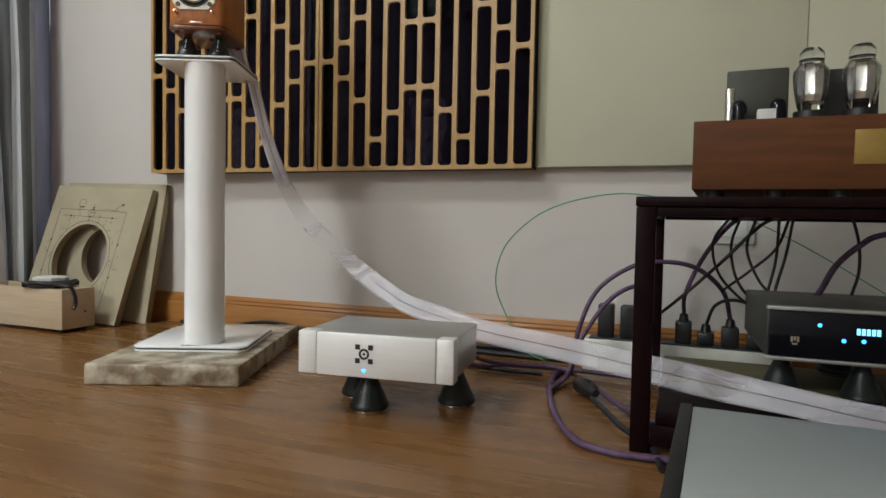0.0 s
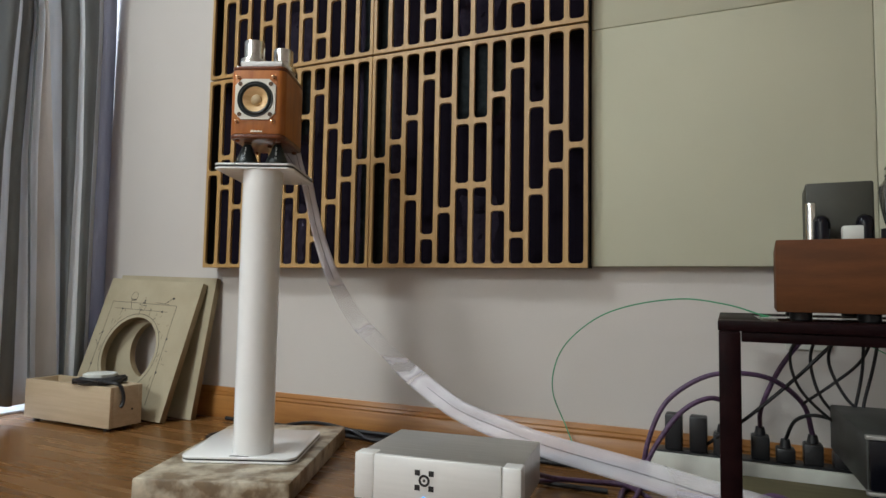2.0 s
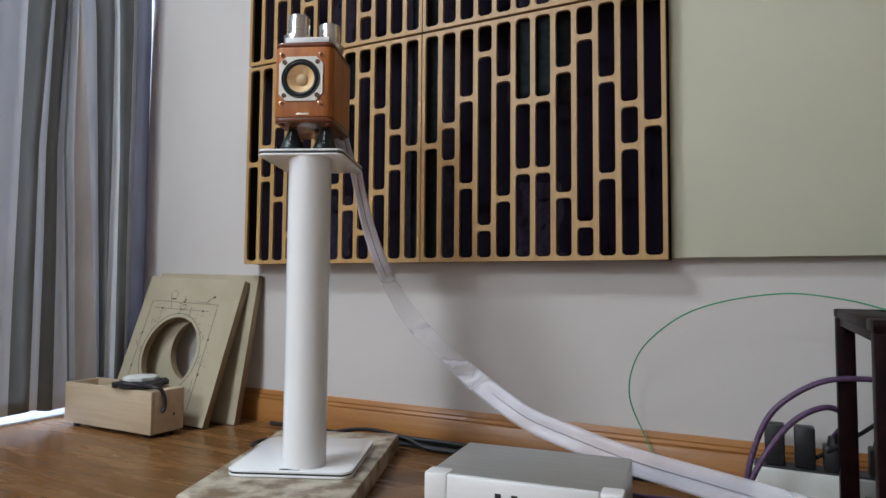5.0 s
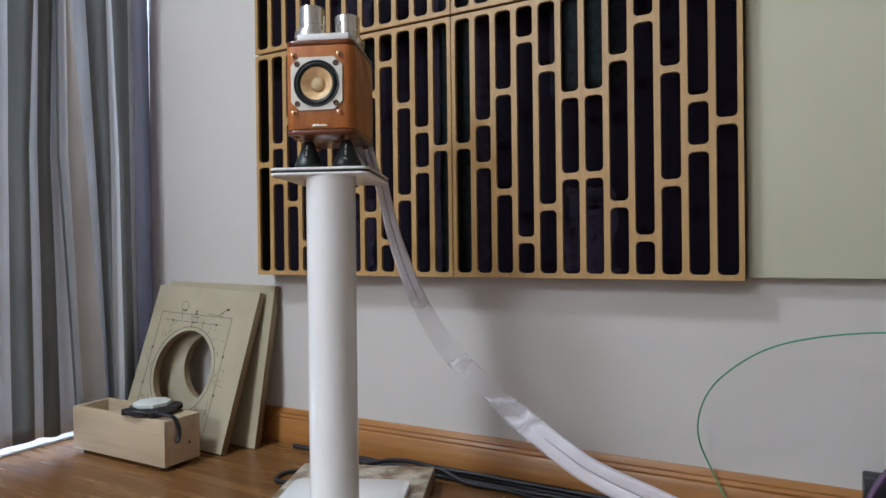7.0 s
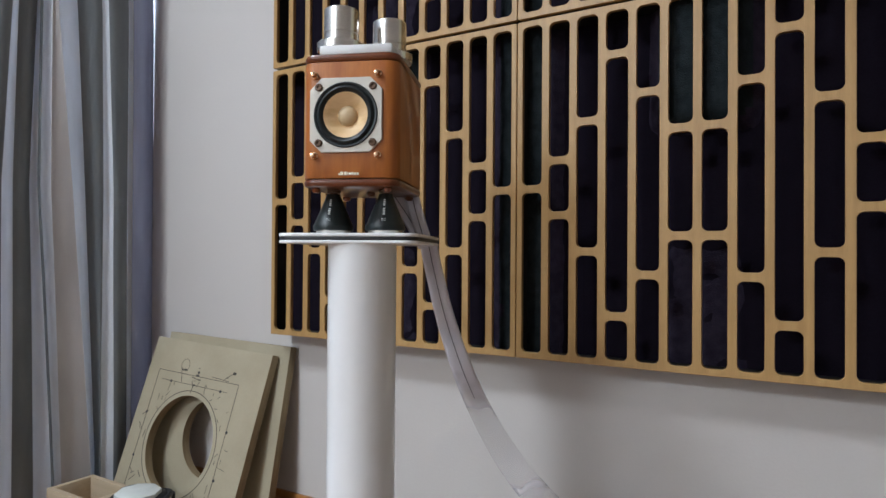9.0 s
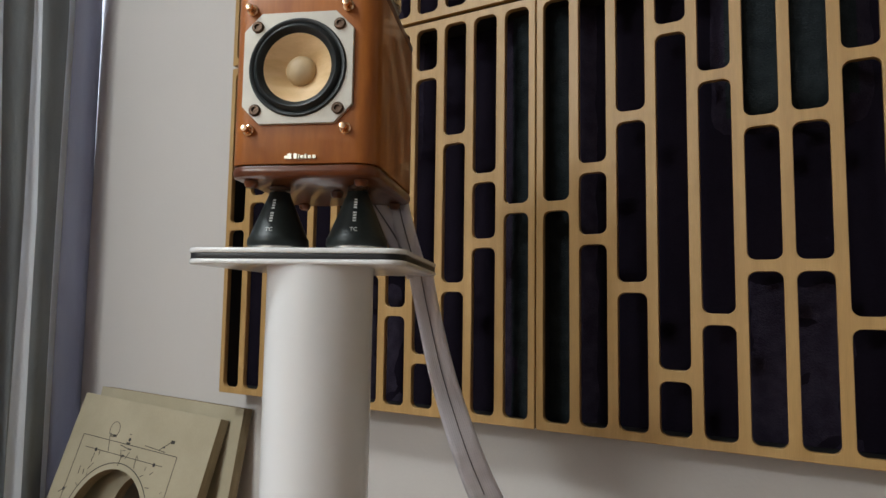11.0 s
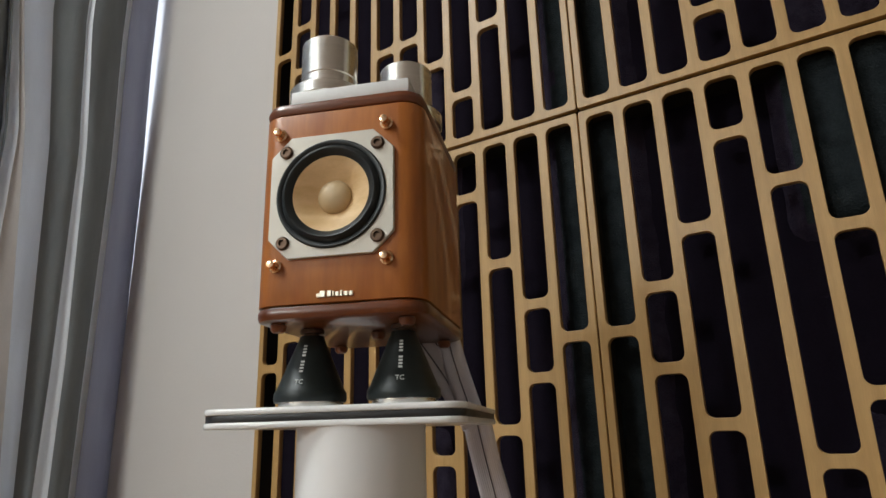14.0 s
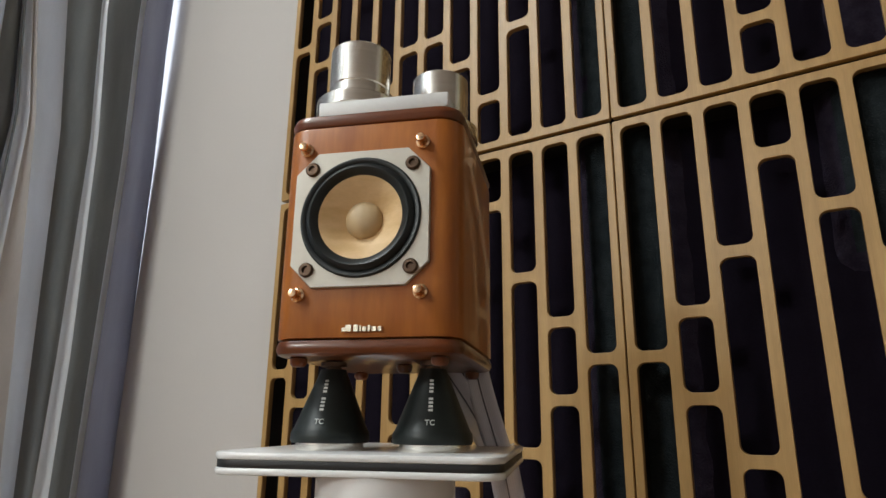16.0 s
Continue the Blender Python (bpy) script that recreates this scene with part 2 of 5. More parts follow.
RIBBON = (0.58, 0.92)
M = dict(
    wall=mat("wall_paint", (0.59, 0.550, 0.514), (0.562, 0.524, 0.489), rough=0.75, scale=1.5, fine=220, bump=0.12, grain=0.02),
    ceiling=mat("ceiling_paint", (0.78, 0.77, 0.74), rough=0.85, scale=2, grain=0.02),
    floor=mat("floor_wood", (0.150, 0.067, 0.020), (0.215, 0.103, 0.034), rough=0.27, scale=2.2, stretch=(1.2, 16, 4), fine=30, bump=0.03, grain=0.2, detail=8, rough_var=0.05, spec=0.35),
    base=mat("baseboard_wood", (0.30, 0.125, 0.03), (0.38, 0.17, 0.045), rough=0.32, scale=3, stretch=(1.5, 20, 26), fine=25, grain=0.12, coat=0.1),
    birch=mat("panel_plywood", (0.395, 0.230, 0.078), (0.46, 0.280, 0.102), rough=0.42, scale=4, stretch=(22, 22, 1.0), fine=60, bump=0.08, grain=0.16),
    foam_dark=mat("panel_foam_dark", (0.019, 0.0145, 0.025), (0.030, 0.0245, 0.038), rough=0.95, scale=60, fine=500, bump=0.8, grain=0.3, spec=0.04),
    foam=mat("panel_foam", (0.0125, 0.0162, 0.0182), (0.022, 0.0275, 0.0305), rough=0.95, scale=60, fine=500, bump=0.8, grain=0.3, spec=0.04),
    cloth=mat("black_cloth", (0.010, 0.0075, 0.013), rough=0.95, scale=30, fine=400, grain=0.3, spec=0.03),
    black=mat("black_edge", (0.012, 0.012, 0.013), rough=0.7, scale=20, grain=0.2),
    cream=mat("cream_fabric", (0.535, 0.525, 0.40), (0.51, 0.50, 0.38), rough=0.9, scale=3, fine=700, bump=0.25, grain=0.05, spec=0.2),
    white=mat("white_lacquer", (0.87, 0.87, 0.865), (0.85, 0.85, 0.845), rough=0.22, scale=5, grain=0.01, coat=0.3, rough_var=0.04),
    whiteblk=mat("white_block", (0.78, 0.78, 0.77), (0.72, 0.72, 0.71), rough=0.6, scale=30, fine=300, bump=0.1, grain=0.03),
    stone=mat("beige_marble", (0.185, 0.128, 0.075), (0.50, 0.44, 0.34), rough=0.36, scale=19, fine=75, grain=0.38, detail=15, bump=0.2, contrast=(0.40, 0.57)),
    cherry=mat("cherry_veneer", (0.335, 0.100, 0.016), (0.44, 0.148, 0.026), rough=0.38, scale=7, stretch=(9, 9, 1.3), fine=50, grain=0.12, coat=0.3, spec=0.35, rough_var=0.03),
    cherry_dark=mat("cherry_cap", (0.115, 0.028, 0.007), (0.16, 0.042, 0.010), rough=0.3, scale=10, stretch=(1.5, 8, 8), fine=60, grain=0.10, coat=0.5, spec=0.35, rough_var=0.03),
    alu=mat("brushed_aluminium", (0.52, 0.52, 0.50), (0.48, 0.48, 0.46), rough=0.38, metal=0.7, scale=12, stretch=(1, 18, 1), fine=150, grain=0.04),
    alu_front=mat("silver_faceplate", (0.80, 0.795, 0.78), (0.77, 0.765, 0.75), rough=0.45, metal=0.15, scale=12, stretch=(1, 1, 14), fine=200, grain=0.03),
    steel=mat("turned_steel", (0.88, 0.86, 0.81), (0.80, 0.78, 0.73), rough=0.22, metal=1.0, scale=6, stretch=(1, 1, 60), fine=80, grain=0.06, rough_var=0.06),
    flange=mat("driver_frame_paint", (0.60, 0.565, 0.49), (0.57, 0.535, 0.465), rough=0.45, scale=30, fine=300, metal=0.2, grain=0.03, bump=0.04),
    rubber=mat("rubber_surround", (0.012, 0.016, 0.017), rough=0.42, scale=40, fine=200, grain=0.15),
    cone=mat("wood_cone", (0.66, 0.43, 0.20), (0.76, 0.53, 0.28), rough=0.55, scale=9, stretch=(4, 4, 14), fine=90, grain=0.08),
    dome=mat("wood_dust_cap", (0.50, 0.36, 0.19), (0.57, 0.42, 0.24), rough=0.5, scale=30, fine=160, grain=0.08),
    screw=mat("dark_bronze", (0.12, 0.075, 0.05), rough=0.4, metal=0.8, scale=40, grain=0.2),
    brass=mat("polished_brass", (0.86, 0.58, 0.36), rough=0.16, metal=1.0, scale=40, grain=0.05),
    badge=mat("badge_metal", (0.80, 0.74, 0.60), rough=0.4, metal=1.0, scale=40, grain=0.05),
    kone=mat("black_isolator", (0.010, 0.014, 0.0135), (0.015, 0.020, 0.019), rough=0.4, spec=0.35, scale=20, fine=250, grain=0.15, bump=0.05),
    print=mat("white_print", (0.72, 0.74, 0.72), rough=0.6, scale=100, grain=0.05),
    mdf=mat("raw_mdf", (0.43, 0.372, 0.258), (0.37, 0.318, 0.215), rough=0.8, scale=7, fine=260, bump=0.08, grain=0.06),
    mdf_edge=mat("mdf_cut_edge", (0.23, 0.165, 0.085), (0.30, 0.22, 0.12), rough=0.85, scale=18, stretch=(1, 6, 1), fine=160, grain=0.15),
    shelf=mat("olive_board", (0.12, 0.102, 0.045), (0.095, 0.080, 0.034), rough=0.6, scale=6, stretch=(1.5, 9, 9), fine=120, grain=0.1),
    pencil=mat("pencil_line", (0.04, 0.034, 0.027), rough=0.7, scale=60, grain=0.3),
    pine=mat("pale_plywood", (0.47, 0.36, 0.235), (0.53, 0.415, 0.28), rough=0.6, scale=5, stretch=(1.2, 10, 18), fine=60, grain=0.08),
    plastic=mat("black_plastic", (0.016, 0.016, 0.018), rough=0.42, scale=30, grain=0.15),
    paper=mat("white_card", (0.66, 0.67, 0.63), rough=0.7, scale=20, grain=0.04),
    mahogany=mat("dark_mahogany", (0.007, 0.0022, 0.0030), (0.012, 0.0038, 0.0044), rough=0.42, scale=6, stretch=(8, 2, 8), fine=60, grain=0.2, spec=0.05),
    walnut=mat("reddish_walnut", (0.080, 0.027, 0.008), (0.115, 0.040, 0.012), spec=0.2, rough=0.65, scale=5, stretch=(1.4, 10, 14), fine=60, grain=0.14),
    gloss=mat("gloss_black_front", (0.008, 0.008, 0.012), rough=0.12, scale=10, grain=0.1, spec=0.22, rough_var=0.02),
    grey_top=mat("grey_casing", (0.07, 0.075, 0.07), rough=0.45, metal=0.5, scale=12, grain=0.06),
    silver_lid=mat("satin_silver_lid", (0.40, 0.43, 0.43), (0.37, 0.40, 0.40), rough=0.42, metal=0.35, scale=4, fine=300, grain=0.03),
    purple=mat("purple_braid", (0.065, 0.032, 0.075), (0.115, 0.06, 0.125), rough=0.5, scale=120, fine=400, bump=0.4, grain=0.3),
    cable=mat("black_cable", (0.015, 0.014, 0.017), rough=0.5, scale=40, grain=0.2),
    wire=mat("grey_wire", (0.12, 0.11, 0.13), rough=0.5, scale=40, grain=0.2),
    green=mat("green_wire", (0.05, 0.30, 0.13), rough=0.5, scale=30, grain=0.1),
    strip=mat("white_plastic", (0.62, 0.62, 0.56), rough=0.4, scale=30, grain=0.04),
    tglass=glass("tube_glass", (0.96, 0.98, 0.97), 0.01),
    anode=mat("grey_anode", (0.55, 0.55, 0.53), rough=0.25, metal=0.95, scale=30, grain=0.15),
    xformer=mat("grey_green_cover", (0.034, 0.034, 0.025), (0.044, 0.044, 0.033), rough=0.55, scale=14, grain=0.08),
    gold=mat("brass_plate", (0.24, 0.15, 0.03), (0.30, 0.19, 0.045), rough=0.5, metal=0.4, scale=20, grain=0.1),
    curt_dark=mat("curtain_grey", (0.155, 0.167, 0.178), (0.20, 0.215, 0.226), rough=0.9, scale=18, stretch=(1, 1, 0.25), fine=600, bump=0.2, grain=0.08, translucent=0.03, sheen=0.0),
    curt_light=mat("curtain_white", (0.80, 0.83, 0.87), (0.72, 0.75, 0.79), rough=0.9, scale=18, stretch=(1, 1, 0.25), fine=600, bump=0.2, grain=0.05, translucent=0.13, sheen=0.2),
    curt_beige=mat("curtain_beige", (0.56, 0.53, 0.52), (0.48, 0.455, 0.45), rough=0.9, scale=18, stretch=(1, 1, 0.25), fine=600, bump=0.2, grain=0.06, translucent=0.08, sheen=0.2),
    # end flap: mauve paints in the shaded, daylit strip of wall beside the curtain
    curt_wall_shade=mat("curtain_wall_shade", (0.34, 0.335, 0.37), (0.30, 0.295, 0.33), rough=0.9, scale=18, stretch=(1, 1, 0.25), fine=600, bump=0.2, grain=0.06, translucent=0.38, sheen=0.2),
    frame=mat("window_paint", (0.75, 0.76, 0.76), rough=0.4, scale=10, grain=0.03),
    pane=glass("window_glass", (0.97, 0.99, 1.0), 0.0),
    led=glow("blue_led", (0.03, 0.28, 1.0), 0.5),
    display=glow("blue_display", (0.2, 0.6, 1.0), 0.2),
    ribbon=clear_ribbon("clear_ribbon"),
)


# ---- shapes ----
def bm_box(x0, y0, z0, x1, y1, z1, bevel=0.0, seg=2, bm=None):
    b = bmesh.new()
    bmesh.ops.create_cube(b, size=1.0)
    for v in b.verts:
        v.co = Vector((x0 + (v.co.x + 0.5) * (x1 - x0), y0 + (v.co.y + 0.5) * (y1 - y0), z0 + (v.co.z + 0.5) * (z1 - z0)))
    if bevel:
        bmesh.ops.bevel(b, geom=b.edges[:], offset=bevel, segments=seg, profile=0.5, affect="EDGES")
    return merge(bm, b)


def merge(bm, b):
    if bm is None:
        return b
    me = bpy.data.meshes.new("tmp")
    b.to_mesh(me)
    bm.from_mesh(me)
    bpy.data.meshes.remove(me)
    b.free()
    return bm


def bm_lathe(profile, n=48, center=(0, 0, 0), axis="z", bm=None):
    """Turned body: profile of (radius, height) pairs from one end to the other, closed where the radius is 0."""
    b = bmesh.new()
    rings = []
    for r, h in profile:
        if r < 1e-6:
            rings.append([b.verts.new((0, 0, h))])
        else:
            rings.append([b.verts.new((r * math.cos(2 * math.pi * i / n), r * math.sin(2 * math.pi * i / n), h)) for i in range(n)])
    for p, q in zip(rings, rings[1:]):
        for i in range(n):
            j = (i + 1) % n
            if len(p) == 1 and len(q) == 1:
                continue
            if len(p) == 1:
                b.faces.new((p[0], q[j], q[i]))
            elif len(q) == 1:
                b.faces.new((p[i], p[j], q[0]))
            else:
                b.faces.new((p[i], p[j], q[j], q[i]))
    bmesh.ops.recalc_face_normals(b, faces=b.faces[:])
    if axis == "y":
        bmesh.ops.rotate(b, verts=b.verts[:], cent=(0, 0, 0), matrix=Matrix.Rotation(radians(90), 3, "X"))
    bmesh.ops.translate(b, verts=b.verts[:], vec=center)
    return merge(bm, b)


def rounded(w, d, r, n=8, cx=0.0, cy=0.0):
    """Outline of a rounded rectangle, counter-clockwise."""
    out = []
    for sx, sy, a0 in ((1, 1, 0), (-1, 1, 90), (-1, -1, 180), (1, -1, 270)):
        for k in range(n + 1):
            a = radians(a0 + 90 * k / n)
            out.append((cx + sx * (w / 2 - r) + r * math.cos(a), cy + sy * (d / 2 - r) + r * math.sin(a)))
    return out


def bm_prism(levels, bm=None):
    """Solid through stacked outlines: (outline, z) with equal counts of points."""
    b = bmesh.new()
    rings = [[b.verts.new((x, y, z)) for x, y in o] for o, z in levels]
    for p, q in zip(rings, rings[1:]):
        k = len(p)
        for i in range(k):
            b.faces.new((p[i], p[(i + 1) % k], q[(i + 1) % k], q[i]))
    b.faces.new(list(reversed(rings[0])))
    b.faces.new(rings[-1])
    bmesh.ops.recalc_face_normals(b, faces=b.faces[:])
    return merge(bm, b)


def bm_slab(w, d, r, z0, z1, edge=0.002, n=8, cx=0.0, cy=0.0, bm=None):
    """Rounded-corner slab with eased rims."""
    e = edge
    lv = [(rounded(w - 2 * e, d - 2 * e, max(r - e, 1e-4), n, cx, cy), z0), (rounded(w - 0.6 * e, d - 0.6 * e, max(r - 0.3 * e, 1e-4), n, cx, cy), z0 + 0.3 * e),
          (rounded(w, d, r, n, cx, cy), z0 + e), (rounded(w, d, r, n, cx, cy), z1 - e),
          (rounded(w - 0.6 * e, d - 0.6 * e, max(r - 0.3 * e, 1e-4), n, cx, cy), z1 - 0.3 * e), (rounded(w - 2 * e, d - 2 * e, max(r - e, 1e-4), n, cx, cy), z1)]
    return bm_prism(lv, bm)


def smooth_path(points, per=10):
    """Points on a smooth line through the given ones (Catmull-Rom)."""
    p = [Vector(q) for q in points]
    p = [2 * p[0] - p[1], *p, 2 * p[-1] - p[-2]]
    out = []
    for a, b, c, d in zip(p, p[1:], p[2:], p[3:]):
        for k in range(per):
            t = k / per
            out.append(0.5 * (2 * b + (c - a) * t + (2 * a - 5 * b + 4 * c - d) * t * t + (3 * b - a - 3 * c + d) * t ** 3))
    out.append(p[-2])
    return out


def bm_tube(points, r, n=10, per=10, bm=None):
    path = smooth_path(points, per)
    b = bmesh.new()
    rings, side = [], Vector((0, 0, 1))
    for i, c in enumerate(path):
        t = (path[min(i + 1, len(path) - 1)] - path[max(i - 1, 0)]).normalized()
        s = side - t * side.dot(t)
        side = s.normalized() if s.length > 1e-4 else t.orthogonal().normalized()
        o = t.cross(side)
        rings.append([b.verts.new(c + r * (side * math.cos(2 * math.pi * k / n) + o * math.sin(2 * math.pi * k / n))) for k in range(n)])
    for p, q in zip(rings, rings[1:]):
        for k in range(n):
            b.faces.new((p[k], p[(k + 1) % n], q[(k + 1) % n], q[k]))
    b.faces.new(list(reversed(rings[0])))
    b.faces.new(rings[-1])
    bmesh.ops.recalc_face_normals(b, faces=b.faces[:])
    return merge(bm, b)


def finish(name, bm, material, smooth=True):
    me = bpy.data.meshes.new(name)
    bm.to_mesh(me)
    bm.free()
    for m in material if isinstance(material, (list, tuple)) else (material,):
        me.materials.append(m)
    if smooth:
        me.shade_smooth()
        me.set_sharp_from_angle(angle=radians(38))
    return me


def part(name, bm, material, parent, label="", smooth=True):
    ob = new(name, finish(name, bm, material, smooth))
    ob.parent = parent
    return tagged(ob, label) if label else ob


def thing(name, m, label, category, group="", kind=""):
    ob = new(name)
    ob.empty_display_size = 0.05
    ob.matrix_world = m
    return tagged(ob, label, category, group, kind)


def solid(name, bm, material, label="", category="", kind="", m=None, smooth=True, group=""):
    ob = new(name, finish(name, bm, material, smooth))
    if m is not None:
        ob.matrix_world = m
    return tagged(ob, label, category, group, kind)


def lattice(name, w, h, slots, depth, ease, material, outline=None):
    """Flat board in x and z with rounded holes cut right through: slots are (cx, cz, width, height, radius)."""
    cu = bpy.data.curves.new(name, "CURVE")
    cu.dimensions, cu.fill_mode, cu.extrude, cu.bevel_depth, cu.bevel_resolution = "2D", "BOTH", depth / 2 - ease, ease, 1
    loops = [outline or rounded(w - 2 * ease, h - 2 * ease, 0.0015, 2)] + [rounded(a + 2 * ease, b + 2 * ease, r + ease, 6, cx, cz) for cx, cz, a, b, r in slots]
    for lp in loops:
        sp = cu.splines.new("POLY")
        sp.points.add(len(lp) - 1)
        for q, (x, y) in zip(sp.points, lp):
            q.co = (x, y, 0, 1)
        sp.use_cyclic_u = True
    tmp = new("tmp", cu)
    me = bpy.data.meshes.new_from_object(tmp.evaluated_get(bpy.context.evaluated_depsgraph_get()))
    bpy.data.objects.remove(tmp)
    b = bmesh.new()
    b.from_mesh(me)
    bmesh.ops.remove_doubles(b, verts=b.verts[:], dist=0.00005)
    b.to_mesh(me)
    b.free()
    me.transform(Matrix.Rotation(radians(90), 4, "X"))
    me.materials.clear()
    me.materials.append(material)
    return me


# ---- room ----
BACK, LEFT, RIGHT, FRONT, HIGH = 1.602, -2.75, 2.4, -3.6, 2.65
solid("floor", bm_box(LEFT - 0.3, FRONT - 0.2, -0.12, RIGHT + 0.2, BACK + 0.2, 0.0), M["floor"], "reddish brown polished wooden floor", "floor", "structure", smooth=False)
solid("ceiling", bm_box(LEFT - 0.3, FRONT - 0.2, HIGH, RIGHT + 0.2, BACK + 0.2, HIGH + 0.15), M["ceiling"], "plain white painted ceiling", "ceiling", "structure", smooth=False)
solid("wall_north", bm_box(LEFT - 0.3, BACK, 0, RIGHT + 0.2, BACK + 0.2, HIGH), M["wall"], "pale grey painted plaster wall", "wall", "structure", smooth=False)
solid("wall_east", bm_box(RIGHT, FRONT, 0, RIGHT + 0.2, BACK, HIGH), M["wall"], "pale grey painted plaster wall", "wall", "structure", smooth=False)
solid("wall_south", bm_box(LEFT - 0.3, FRONT - 0.2, 0, RIGHT + 0.2, FRONT, HIGH), M["wall"], "pale grey painted plaster wall", "wall", "structure", smooth=False)
# west wall: a tall glazed door, and beside it a window with its sill at 1.22 m
b = bm_box(LEFT - 0.18, FRONT, 0, LEFT, -0.3, HIGH)
b = bm_box(LEFT - 0.18, -0.3, 2.25, LEFT, BACK, HIGH, bm=b)
b = bm_box(LEFT - 0.18, 1.10, 0, LEFT, BACK, 1.12, bm=b)
b = bm_box(LEFT - 0.18, 1.46, 1.12, LEFT, BACK, 2.25, bm=b)
solid("wall_west", b, M["wall"], "pale painted wall with a tall window behind the curtain", "wall", "structure", smooth=False)
win = thing("window_1", pose(LEFT - 0.13, 0, 0), "white framed tall window behind a curtain", "window", kind="structure")
b = bm_box(-0.025, -0.3, 0.03, 0.025, -0.25, 2.25, 0.004)
for y in (0.42, 1.05):
    b = bm_box(-0.025, y, 0.03, 0.025, y + 0.05, 2.25, 0.004, bm=b)
b = bm_box(-0.024, -0.25, 0.03, 0.024, 1.05, 0.075, 0.004, bm=b)
b = bm_box(-0.024, -0.25, 2.2, 0.024, 1.5, 2.25, 0.004, bm=b)
b = bm_box(-0.024, 1.10, 1.12, 0.024, 1.5, 1.155, 0.004, bm=b)
part("window_frame", b, M["frame"], win)
for y0, y1, z0 in ((-0.25, 0.42, 0.075), (0.47, 1.05, 0.075), (1.10, 1.5, 1.155)):
    o = part("pane", bm_box(-0.003, y0, z0, 0.003, y1, 2.2), M["pane"], win)
    o.visible_shadow = False

# pale strip added under the tall window, in place of daylight glare on the floor
solid("threshold", bm_box(LEFT, -0.28, 0.0, -2.095, 1.50, 0.008, 0.002), M["whiteblk"], "pale strip standing in for daylight glare on the floor under the tall window", "threshold", "structure")

# baseboard with a moulded top, along the north wall
prof = [(0.0, 0.0), (0.018, 0.0), (0.018, 0.062), (0.015, 0.066), (0.016, 0.071), (0.012, 0.077), (0.0125, 0.081), (0.008, 0.088), (0.006, 0.092), (0.0, 0.092)]
b = bmesh.new()
r0 = [b.verts.new((LEFT, BACK - d, z)) for d, z in prof]
r1 = [b.verts.new((RIGHT, BACK - d, z)) for d, z in prof]
for i in range(len(prof) - 1):
    b.faces.new((r0[i], r0[i + 1], r1[i + 1], r1[i]))
bmesh.ops.recalc_face_normals(b, faces=b.faces[:])
solid("baseboard", b, M["base"], "varnished orange-brown wooden baseboard with moulded top", "baseboard", "structure")

# ceiling lamp that lights the room
for LAMP_AT, LAMP_WIDE, LAMP_POWER in LAMPS:
    lamp = thing("ceiling_lamp", pose(*LAMP_AT), "round white ceiling lamp, switched on", "lamp", "ceiling lamps")
    _r = LAMP_WIDE / 2
    part("housing", bm_lathe([(0, 0.06), (_r + 0.02, 0.06), (_r + 0.03, 0.05), (_r + 0.03, 0.0), (_r + 0.01, -0.005), (_r + 0.01, 0.01), (0, 0.01)], 48), M["white"], lamp)
    area("lamp_light", pose(LAMP_AT[0], LAMP_AT[1], LAMP_AT[2] - 0.012), LAMP_WIDE, LAMP_POWER, LAMP_COLOR)

# ---- wooden slotted acoustic panels ----
PW, PH, PITCH, SLOT, BAR, RIM = 0.598, 0.5925, 0.0493, 0.0362, 0.0135, 0.0105
BARS = [[0.0], [0.047], [0.109], [0.2145], [0.146], [0.084]]
BARS = BARS + BARS[::-1]
slots, half = [], PH / 2 - RIM
for c, offs in enumerate(BARS):
    cx = (c - 5.5) * PITCH
    cuts = sorted({s * o for o in offs for s in (-1, 1)})
    edges = [-half] + [e for z in cuts for e in (z - BAR / 2, z + BAR / 2)] + [half]
    for lo, hi in zip(edges[::2], edges[1::2]):
        slots.append((cx, (lo + hi) / 2, SLOT, hi - lo, 0.0095))
FACE = 0.009
face_mesh = lattice("face_board", PW, PH, slots, FACE, 0.0007, M["birch"])


def foam_depth(x, z, inner):
    """How far the foam lies behind the face: ridges in the middle columns and along the side edges, sunk between."""
    u, v = x / PW, abs(z / PH)
    ridge = math.exp(-((u - 0.005) / 0.125) ** 6) * min(1.0, max(0.0, (v - 0.13) / 0.05)) * (1.0 if z > 0 else 0.15)
    side = 0.66 * math.exp(-((inner * u - 0.47) / 0.075) ** 4)
    return 0.054 - 0.036 * max(ridge, side) + 0.002 * noise.noise((x * 30, z * 30, 1))


